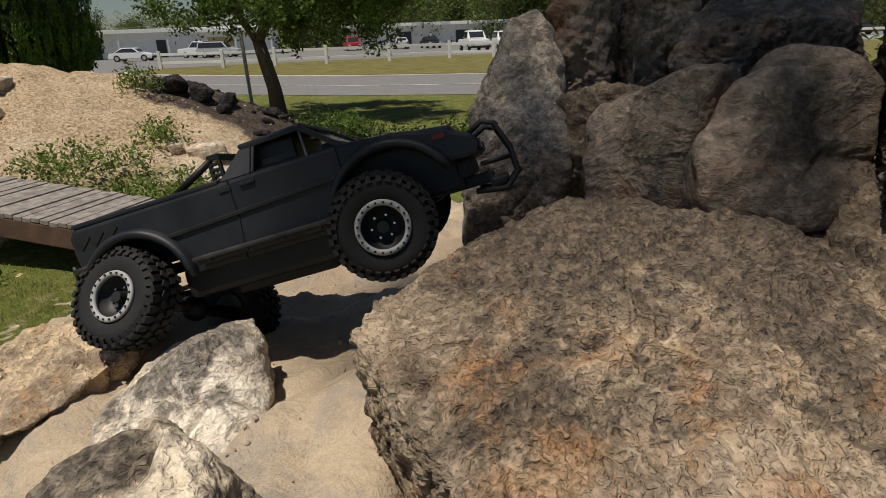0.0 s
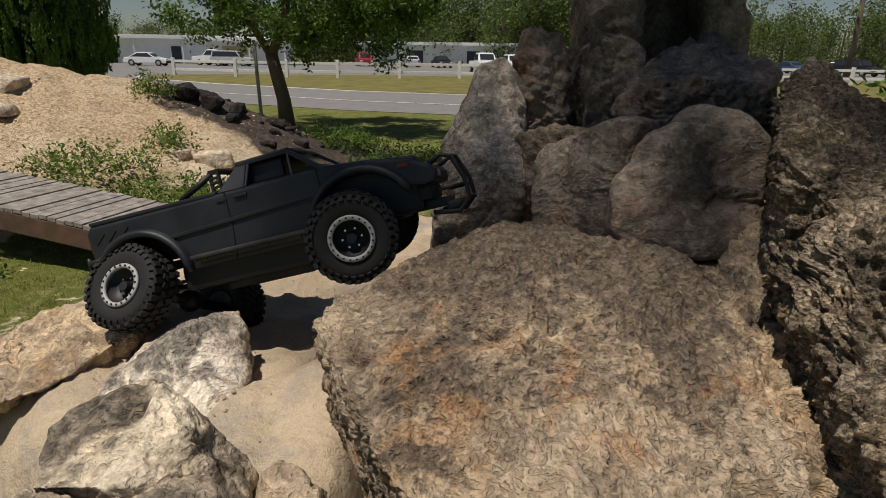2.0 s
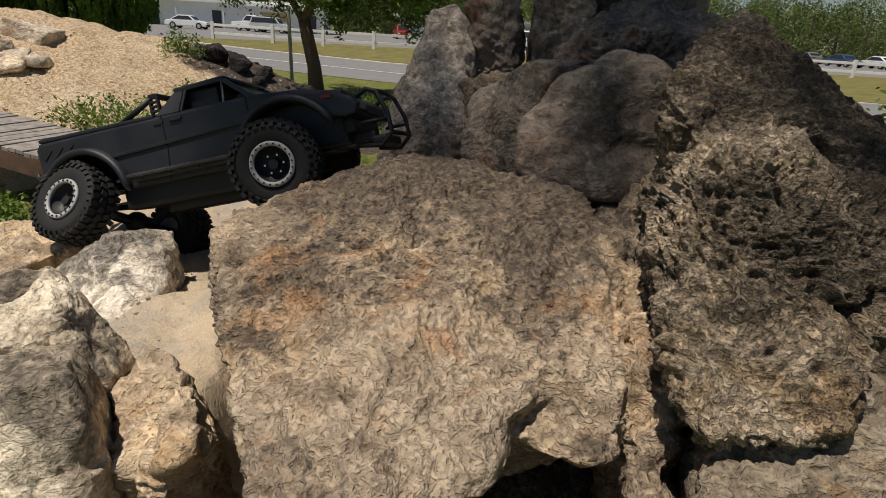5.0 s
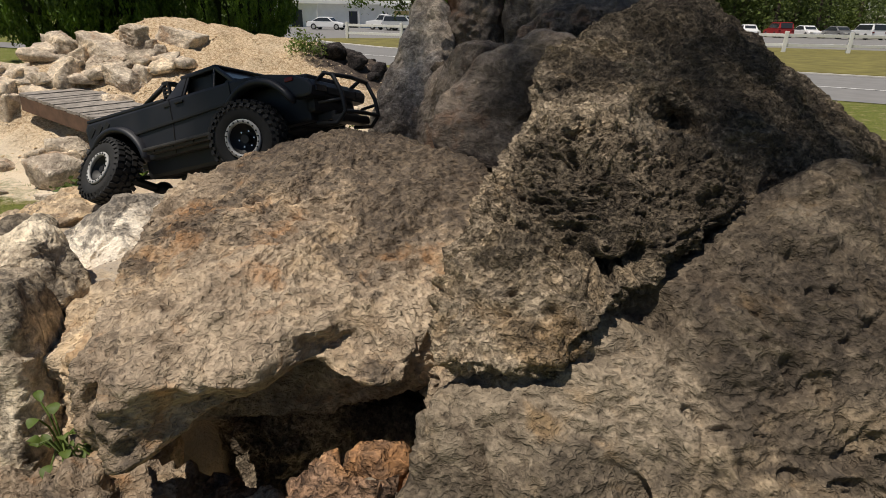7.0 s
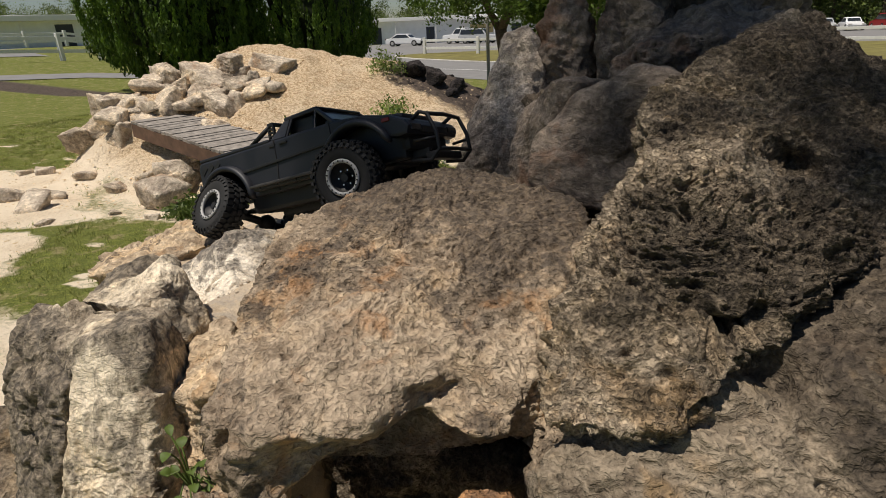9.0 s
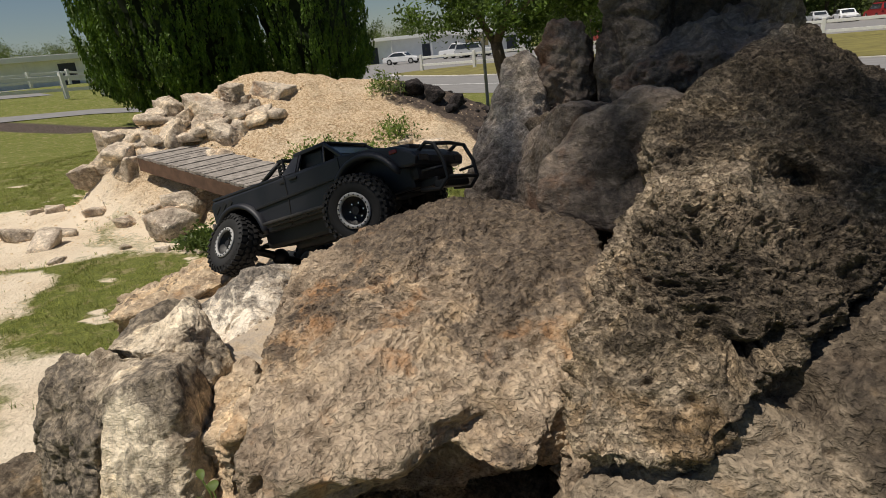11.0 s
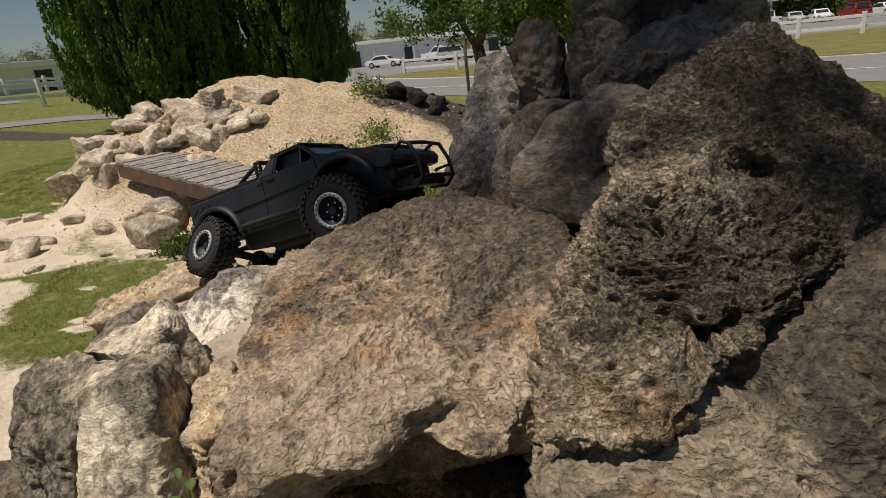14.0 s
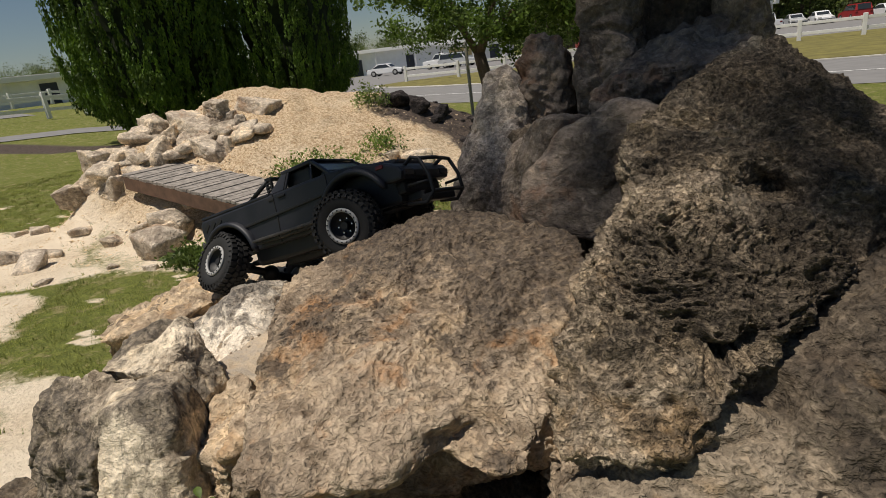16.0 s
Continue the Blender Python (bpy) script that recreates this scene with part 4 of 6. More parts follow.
rock("boulder", [(-0.04, 0.10, 1.16), (0.085, 0.09, 1.20), (0.125, 0.06, 1.15), (0.0, 0.0, 1.05), (-0.08, 0.02, 0.7), (0.2, 0.0, 0.7), (0.15, 0.2, 1.1), (0.0, 0.25, 1.1), (0.4, 0.0, 0.6)],
     SLAB_ROCK, "crumbling limestone block at the foot of the pile", detail=6, lump=0.03, lump_f=16, rough=0.012, ridge=0.006, cracks=0.014, crack_f=18, pits=0.010, pit_f=30, seed=28.0, group=PILE_GROUP)
rock("boulder", [(0.365, 0.52, 1.385), (0.425, 0.52, 1.405), (0.40, 0.32, 1.325), (0.355, 0.30, 1.305), (0.37, 0.22, 1.235), (0.40, 0.22, 1.24), (0.37, 0.24, 1.1), (0.42, 0.5, 1.1), (0.37, 0.55, 1.1)],
     SLAB_ROCK, "brown earth and rubble packed into the cleft between boulders", detail=6, lump=0.02, lump_f=18, rough=0.010, ridge=0.004, cracks=0.010, crack_f=24, seed=29.0, group=PILE_GROUP)
rock("boulder", [(0.38, 0.50, 1.375), (0.45, 0.52, 1.41), (0.50, 0.62, 1.46), (0.44, 0.70, 1.45), (0.58, 0.75, 1.45), (0.36, 0.62, 1.36), (0.55, 0.55, 1.3), (0.38, 0.5, 1.1), (0.6, 0.8, 1.1), (0.36, 0.7, 1.1)],
     SLAB_ROCK, "rusty earth-coloured rock wedged behind the boulders", detail=6, lump=0.012, lump_f=16, rough=0.008, ridge=0.003, cracks=0.008, crack_f=14, seed=30.0, group=PILE_GROUP)
rock("boulder", [(-0.10, 0.62, 1.235), (0.02, 0.58, 1.255), (0.05, 0.72, 1.25), (-0.12, 0.75, 1.225), (-0.15, 0.6, 1.15), (0.1, 0.55, 1.15), (0.1, 0.85, 1.15), (-0.15, 0.85, 1.15)],
     SLAB_ROCK, "low tan rock half buried in the sand shelf", detail=6, lump=0.01, lump_f=10, rough=0.005, seed=32.0, group=PILE_GROUP)
rock("stone", [(-0.10, 0.27, 1.165), (-0.06, 0.26, 1.168), (-0.05, 0.31, 1.172), (-0.09, 0.32, 1.17), (-0.10, 0.29, 1.12), (-0.05, 0.29, 1.12)],
     RED_ROCK, "flat ochre stone set in the sand shelf", detail=5, lump=0.004, rough=0.003, ridge=0.001, seed=34.0, stains=[(-0.075, 0.29, 1.17, 0.05, 1, 0.8)], group=PILE_GROUP)
for k, (x, y, z, w) in enumerate([(-0.13, 0.33, 1.175, 0.035), (-0.115, 0.27, 1.17, 0.025), (-0.15, 0.29, 1.18, 0.03), (-0.10, 0.22, 1.16, 0.03), (-0.07, 0.20, 1.16, 0.022)]):
    rock("stone", [(x + w * math.cos(a) * (1 + 0.25 * math.sin(a * 3 + k)), y + w * 0.8 * math.sin(a), z + h) for a in (0, 1.1, 2.3, 3.4, 4.6, 5.5) for h in (-0.02, 0.016 * (1 + 0.4 * math.sin(a + k)))],
         CREAM_ROCK, "broken tan stone lying on the sand shelf", detail=5, lump=0.005, lump_f=30, rough=0.003, ridge=0.0015, seed=36.0 + k, group="broken stones on the sand shelf")

def broken_stones():
    """Rubble on the floor of the hollow and at the foot of the pile."""
    r = random.Random(12)
    for k in range(26):
        x, y = r.uniform(0.06, 0.40), r.uniform(0.04, 0.24)
        w = r.uniform(0.012, 0.032)
        z = 1.10 + 0.10 * smooth01((x - 0.12) / 0.2) - 0.35 * max(0.0, 0.14 - y) - 0.02
        rock("stone", [(x + w * r.uniform(0.6, 1.2) * math.cos(a), y + w * r.uniform(0.5, 1.1) * math.sin(a), float(z) + h * w * r.uniform(0.5, 1.0)) for a in (0, 1.1, 2.3, 3.4, 4.6, 5.5) for h in (-1.6, 1)],
             RED_ROCK if k % 3 else CREAM_ROCK, "broken reddish stone on the floor of the hollow" if k % 3 else "pale broken stone on the floor of the hollow", detail=4, lump=0.006, lump_f=30, rough=0.004, ridge=0.002, seed=50.0 + k, group="broken stones in the hollow")


broken_stones()

# ---- radio-controlled truck ----
def scuffed(name, color, rough, scale=90.0, dust=(0.20, 0.18, 0.16), dusty=0.25):
    """Painted plastic with a thin film of pale dust and fine scratches."""
    m, nt, b = nodes_of(name)
    co = place_co(nt)
    n1, n2 = noise_tex(nt, co, 16, 6, 0.6), noise_tex(nt, co, scale * 4, 4, 0.6)
    c = mix(nt, ramp(nt, n1, [(0.42, grey(0)), (0.72, grey(dusty))]), color, dust)
    c = mix(nt, ramp(nt, n2, [(0.60, grey(0)), (0.75, grey(dusty * 0.8))]), c, dust)
    nt.links.new(c, b.inputs["Base Color"])
    nt.links.new(ramp(nt, n1, [(0.3, grey(rough - 0.08)), (0.7, grey(min(1, rough + 0.15)))]), b.inputs["Roughness"])
    bump(nt, b, n2, 0.08, 0.001)
    return m


PAINT = scuffed("dusty_charcoal_paint", (0.010, 0.0112, 0.0165), 0.46, dust=(0.09, 0.09, 0.10), dusty=0.11)
PAINT_DARK = scuffed("black_trim", (0.007, 0.007, 0.008), 0.5, dusty=0.05)
SCRATCHED = scuffed("scratched_step", (0.010, 0.010, 0.011), 0.5, 60.0, (0.18, 0.16, 0.14), 0.3)
RUBBER = scuffed("tyre_rubber", (0.010, 0.010, 0.0105), 0.78, dusty=0.06)
STEEL = scuffed("beadlock_alloy", (0.42, 0.42, 0.41), 0.5, dusty=0.3)
CHROME = plain("bright_nut", (0.7, 0.7, 0.7), 0.25, 1.0, 0.05, 100)
RED_LENS = plain("red_lens", (0.14, 0.012, 0.01), 0.25)
DARK_GLASS = plain("dark_windscreen", (0.02, 0.02, 0.022), 0.15)
SEAT = plain("seat_plastic", (0.10, 0.085, 0.075), 0.7)

truck = new("toy_truck")
tagged(truck, "dusty black radio-controlled pickup truck climbing the boulders", "toy truck")
TRUCK = pose(-0.233, 0.740, 1.328) @ pose(0, 0, 0, 0, 0, -2.5) @ pose(0, 0, 0, 0, -15.4, 0) @ pose(0, 0, 0, -12.4, 0, 0)
HALF = 0.1715                      # half the wheelbase
BODY_Z = 0.004                     # lift of the body over the axles


def extruded(profile, y0, y1, bevel=0.0, segments=2):
    bm = bmesh.new()
    vs = [bm.verts.new((x, y0, z + BODY_Z)) for x, z in profile]
    f = bm.faces.new(vs)
    r = bmesh.ops.extrude_face_region(bm, geom=[f])
    for e in r["geom"]:
        if isinstance(e, bmesh.types.BMVert):
            e.co.y = y1
    bmesh.ops.recalc_face_normals(bm, faces=bm.faces[:])
    if bevel:
        rim = [e for e in bm.edges if abs(e.verts[0].co.y - e.verts[1].co.y) < 1e-6]
        bmesh.ops.bevel(bm, geom=rim, offset=bevel, segments=segments, affect="EDGES", profile=0.6)
    bmesh.ops.triangulate(bm, faces=[f for f in bm.faces if len(f.verts) > 4])
    return bm


def arc(cx, cz, r, a0, a1, n=14):
    return [(cx + r * math.cos(radians(a0 + (a1 - a0) * i / n)), cz + r * math.sin(radians(a0 + (a1 - a0) * i / n))) for i in range(n + 1)]


REAR_ARCH, FRONT_ARCH = (-0.150, 0.0, 0.070), (0.193, 0.006, 0.077)
side = [(-0.226, 0.046), (-0.218, 0.040)] + arc(*REAR_ARCH, 145, 8) + [(-0.078, 0.002), (0.114, 0.002)] + arc(*FRONT_ARCH, 172, 32) + [
    (0.286, 0.043), (0.300, 0.045), (0.305, 0.058), (0.298, 0.069), (0.268, 0.083), (0.22, 0.0945), (0.152, 0.101), (-0.012, 0.100), (-0.219, 0.098), (-0.227, 0.088)]
part("body_shell", extruded(side, -0.086, 0.086, 0.005), PAINT, truck, smooth=False)
# flares, trim, panel joints
for sgn in (-1, 1):
    for (cx, cz, r), a0, a1, w in ((REAR_ARCH, 150, 0, 0.012), (FRONT_ARCH, 176, 24, 0.014)):
        pts = arc(cx, cz, r + 0.002, a0, a1, 20)
        bm = tube_bm([(x, sgn * 0.087, z + BODY_Z) for x, z in pts], [0.0035] + [0.0068] * 19 + [0.0035], 8)
        for v in bm.verts:
            v.co.y = sgn * 0.087 + (v.co.y - sgn * 0.087) * 1.7
        part("fender_flare", bm, PAINT, truck, smooth=True)
    part("side_trim", box_bm((0.235, 0.0036, 0.0056), (0.018, sgn * 0.0875, 0.060 + BODY_Z), 0.0012, turn=pose(0, 0, 0, 0, -2.5, 0)), PAINT_DARK, truck, "black rubbing strip")
    for x0, x1, z0, z1 in ((0.000, -0.006, 0.099, 0.004), (0.140, 0.124, 0.099, 0.004)):
        part("door_joint", tube_bm([(x0, sgn * 0.0863, z0 + BODY_Z), (x0, sgn * 0.0863, 0.05 + BODY_Z), (x1, sgn * 0.0863, z1 + BODY_Z)], 0.0015, 5), PAINT_DARK, truck)
    part("door_handle", box_bm((0.020, 0.004, 0.0045), (0.024, sgn * 0.0875, 0.090 + BODY_Z), 0.0013), PAINT_DARK, truck)
    part("fuel_flap", box_bm((0.016, 0.002, 0.006), (-0.006, sgn * 0.0868, 0.090 + BODY_Z), 0.0008), PAINT_DARK, truck)
    part("emblem", box_bm((0.010, 0.002, 0.009), (0.150, sgn * 0.087, 0.076 + BODY_Z), 0.0006), PAINT_DARK, truck)
    for k in range(3):
        bm = box_bm((0.009, 0.0012, 0.021), (0, 0, 0), 0.0, turn=pose(0, 0, 0, 0, 48, 0))
        bmesh.ops.translate(bm, verts=bm.verts, vec=(-0.208 + 0.020 * k, sgn * 0.0866, 0.080 + 0.001 * k + BODY_Z))
        part("decal", bm, PAINT_DARK, truck, "black slanted decal stripe")
    for k in range(3):
        bm = box_bm((0.008, 0.0012, 0.016), (0, 0, 0), 0.0, turn=pose(0, 0, 0, 0, 52, 0))
        bmesh.ops.translate(bm, verts=bm.verts, vec=(0.172 + 0.016 * k, sgn * 0.0866, 0.0895 - 0.0015 * k + BODY_Z))
        part("decal", bm, PAINT_DARK, truck, "black slanted decal stripe")
    part("marker_lamp", box_bm((0.016, 0.004, 0.007), (0.262, sgn * 0.0862, 0.076 + BODY_Z), 0.0015), RED_LENS, truck, "red marker lamp")
    part("tail_lamp", box_bm((0.004, 0.018, 0.024), (-0.2275, sgn * 0.072, 0.072 + BODY_Z), 0.001), RED_LENS, truck, "red tail lamp")
    part("headlamp", box_bm((0.004, 0.032, 0.011), (0.304, sgn * 0.062, 0.056 + BODY_Z), 0.001), DARK_GLASS, truck)
    # rock slider with its slots
    sl = box_bm((0.185, 0.016, 0.007), (0.030, sgn * 0.092, 0.018), 0.002)
    box_bm((0.190, 0.008, 0.006), (0.030, sgn * 0.103, 0.023), 0.002, sl)
    for k in range(4):
        box_bm((0.006, 0.014, 0.010), (-0.045 + 0.048 * k, sgn * 0.095, 0.021), 0.001, sl)
    part("rock_slider", sl, SCRATCHED, truck, "scratched black side step")
    # bed rails
    part("bed_rail", box_bm((0.206, 0.010, 0.006), (-0.116, sgn * 0.081, 0.101 + BODY_Z), 0.002), PAINT, truck)
part("bed_floor", box_bm((0.202, 0.150, 0.002), (-0.117, 0, 0.1005 + BODY_Z), 0.0), PAINT_DARK, truck, "black bed liner")
part("bonnet_bulge", box_bm((0.11, 0.10, 0.010), (0.220, 0, 0.0905 + BODY_Z), 0.0035, turn=pose(0, 0, 0, 0, 7.5, 0)), PAINT, truck)
part("grille", box_bm((0.004, 0.088, 0.012), (0.304, 0, 0.054 + BODY_Z), 0.001), PAINT_DARK, truck)

# cab


def bar(name, a, b, wide, thick, mat, label=""):
    a, b = Vector(a), Vector(b)
    d = b - a
    q = d.to_track_quat("Z", "Y").to_matrix().to_4x4()
    bm = box_bm((wide, thick, d.length + 0.003), (0, 0, 0), min(wide, thick) * 0.22)
    bmesh.ops.transform(bm, matrix=Matrix.Translation((a + b) / 2 + Vector((0, 0, BODY_Z))) @ q, verts=bm.verts)
    return part(name, bm, mat, truck, label)


for sgn in (-1, 1):
    m = lambda p: (p[0], p[1] * sgn, p[2])
    bar("front_pillar", m((0.148, 0.081, 0.099)), m((0.101, 0.065, 0.135)), 0.007, 0.006, PAINT)
    bar("vent_bar", m((0.104, 0.082, 0.099)), m((0.098, 0.066, 0.134)), 0.0035, 0.004, PAINT)
    bar("window_rail", m((0.022, 0.0655, 0.134)), m((0.100, 0.0655, 0.1365)), 0.006, 0.006, PAINT)
    bm = bmesh.new()
    q = [(-0.012, 0.083, 0.100), (0.034, 0.083, 0.100), (0.040, 0.0675, 0.134), (0.018, 0.0675, 0.133)]
    vs = [bm.verts.new((x, y * sgn, z + BODY_Z)) for x, y, z in q]
    r = bmesh.ops.extrude_face_region(bm, geom=[bm.faces.new(vs)])
    for e in r["geom"]:
        if isinstance(e, bmesh.types.BMVert):
            e.co.y -= 0.006 * sgn
    bmesh.ops.recalc_face_normals(bm, faces=bm.faces[:])
    bmesh.ops.bevel(bm, geom=bm.edges[:], offset=0.001, segments=1, affect="EDGES")
    part("cab_corner", bm, PAINT, truck)
    bar("corner_joint", m((0.030, 0.0842, 0.100)), m((0.035, 0.0685, 0.133)), 0.0015, 0.0015, PAINT_DARK)
    part("seat", box_bm((0.035, 0.045, 0.030), (0.045, sgn * 0.035, 0.112 + BODY_Z), 0.008), SEAT, truck)
roof = box_bm((0.086, 0.134, 0.006), (0.060, 0, 0.1375 + BODY_Z), 0.0028, turn=pose(0, 0, 0, 0, -1.8, 0))
part("roof", roof, PAINT, truck, smooth=True)
bm = bmesh.new()
for q in ([(0.147, -0.078, 0.1015), (0.147, 0.078, 0.1015), (0.1015, 0.062, 0.135), (0.1015, -0.062, 0.135)],):
    vs = [bm.verts.new((x, y, z + BODY_Z)) for x, y, z in q]
    r = bmesh.ops.extrude_face_region(bm, geom=[bm.faces.new(vs)])
    for e in r["geom"]:
        if isinstance(e, bmesh.types.BMVert):
            e.co.x -= 0.002
bmesh.ops.recalc_face_normals(bm, faces=bm.faces[:])
part("windscreen", bm, DARK_GLASS, truck, "dark windscreen")
part("cab_liner", box_bm((0.066, 0.118, 0.030), (0.052, 0, 0.117 + BODY_Z), 0.004), PAINT_DARK, truck, "dark cab lining")
part("dashboard", box_bm((0.022, 0.14, 0.012), (0.130, 0, 0.103 + BODY_Z), 0.003), PAINT_DARK, truck)
part("cab_floor", box_bm((0.150, 0.15, 0.002), (0.068, 0, 0.1015 + BODY_Z), 0), PAINT_DARK, truck)

# slotted rack and braces behind the cab
rack = bmesh.new()
for sgn in (-1, 1):
    for dx in (0.0, 0.013):
        box_bm((0.004, 0.006, 0.034), (-0.022 + dx, sgn * 0.070, 0.117 + BODY_Z), 0.001, rack)
    for k in range(5):
        box_bm((0.013, 0.006, 0.0035), (-0.0155, sgn * 0.070, 0.104 + 0.0068 * k + BODY_Z), 0.0008, rack)
box_bm((0.015, 0.146, 0.005), (-0.0155, 0, 0.134 + BODY_Z), 0.001, rack)
part("bed_rack", rack, PAINT_DARK, truck, "slotted black rack behind the cab")
for sgn in (-1, 1):
    part("brace", tube_bm([(-0.020, sgn * 0.070, 0.130 + BODY_Z), (-0.075, sgn * 0.072, 0.104 + BODY_Z)], 0.0045, 8), PAINT_DARK, truck, smooth=True)

# bumpers
fb = bmesh.new()
for sgn in (-1, 1):
    tube_bm([(0.285, sgn * 0.054, 0.070), (0.312, sgn * 0.056, 0.084), (0.326, sgn * 0.056, 0.078), (0.338, sgn * 0.056, 0.046), (0.340, sgn * 0.056, 0.016), (0.322, sgn * 0.058, 0.000), (0.285, sgn * 0.060, 0.006)], 0.0036, 8, fb)
    tube_bm([(0.300, sgn * 0.070, 0.036), (0.339, sgn * 0.056, 0.036)], 0.0028, 8, fb)
tube_bm([(0.326, -0.056, 0.078), (0.328, 0, 0.080), (0.326, 0.056, 0.078)], 0.0036, 8, fb)
tube_bm([(0.340, -0.056, 0.016), (0.344, 0, 0.016), (0.340, 0.056, 0.016)], 0.0036, 8, fb)
part("front_bumper", fb, PAINT_DARK, truck, "tubular black bull bar", smooth=True)
part("winch_plate", box_bm((0.024, 0.09, 0.014), (0.316, 0, 0.010), 0.004), PAINT_DARK, truck)
rb = bmesh.new()
for z in (0.050, 0.034):
    tube_bm([(-0.210, -0.088, z), (-0.238, -0.080, z), (-0.245, 0, z), (-0.238, 0.080, z), (-0.210, 0.088, z)], 0.0042, 8, rb)
for y in (-0.078, -0.03, 0.03, 0.078):
    tube_bm([(-0.240, y, 0.034), (-0.240, y, 0.058)], 0.003, 6, rb)
part("rear_bumper", rb, PAINT_DARK, truck, "tubular black rear bumper", smooth=True)

# chassis
part("inner_fender", box_bm((0.150, 0.118, 0.075), (0.200, 0, 0.050), 0.006), PAINT_DARK, truck)
part("inner_fender", box_bm((0.140, 0.110, 0.060), (-0.150, 0, 0.058), 0.006), PAINT_DARK, truck)
part("front_valance", box_bm((0.020, 0.130, 0.026), (0.280, 0, 0.038), 0.008), PAINT_DARK, truck)
for sgn in (-1, 1):
    part("chassis_rail", box_bm((0.54, 0.008, 0.014), (0.04, sgn * 0.036, 0.018), 0.002), PAINT_DARK, truck)
    for x in (-HALF, HALF):
        part("shock", tube_bm([(x + 0.012, sgn * 0.055, -0.004), (x + 0.012, sgn * 0.055, 0.022), (x + 0.022, sgn * 0.046, 0.072)], [0.004, 0.0075, 0.0065], 10), PAINT_DARK, truck, smooth=True)
        part("link", tube_bm([(x - math.copysign(0.012, x), sgn * 0.030, -0.012), (x - math.copysign(0.135, x), sgn * 0.026, -0.004)], 0.0032, 8), STEEL, truck, "bare metal suspension link", smooth=True)
part("gearbox", box_bm((0.075, 0.055, 0.036), (0.005, 0, 0.002), 0.006), PAINT_DARK, truck)
part("belly_plate", box_bm((0.25, 0.135, 0.040), (0.018, 0, -0.006), 0.008), PAINT_DARK, truck)
part("skid_plate", box_bm((0.150, 0.070, 0.024), (0.012, 0, -0.028), 0.009), PAINT_DARK, truck, "black chassis skid plate")
part("battery_tray", box_bm((0.090, 0.080, 0.026), (0.195, 0, 0.020), 0.005), PAINT_DARK, truck)
for s in (-1, 1):
    for x in (-HALF, HALF):
        part("lower_link", tube_bm([(x - math.copysign(0.010, x), s * 0.044, -0.014), (math.copysign(0.055, x), s * 0.024, -0.026)], 0.0042, 8), PAINT_DARK, truck, smooth=True)
        part("upper_link", tube_bm([(x - math.copysign(0.006, x), s * 0.018, 0.018), (math.copysign(0.060, x), s * 0.030, 0.010)], 0.0034, 8), PAINT_DARK, truck, smooth=True)
for s in (-1, 1):
    part("drive_shaft", tube_bm([(s * 0.04, 0.004, -0.004), (s * 0.15, 0.008, -0.004)], 0.004, 8), STEEL, truck, smooth=True)


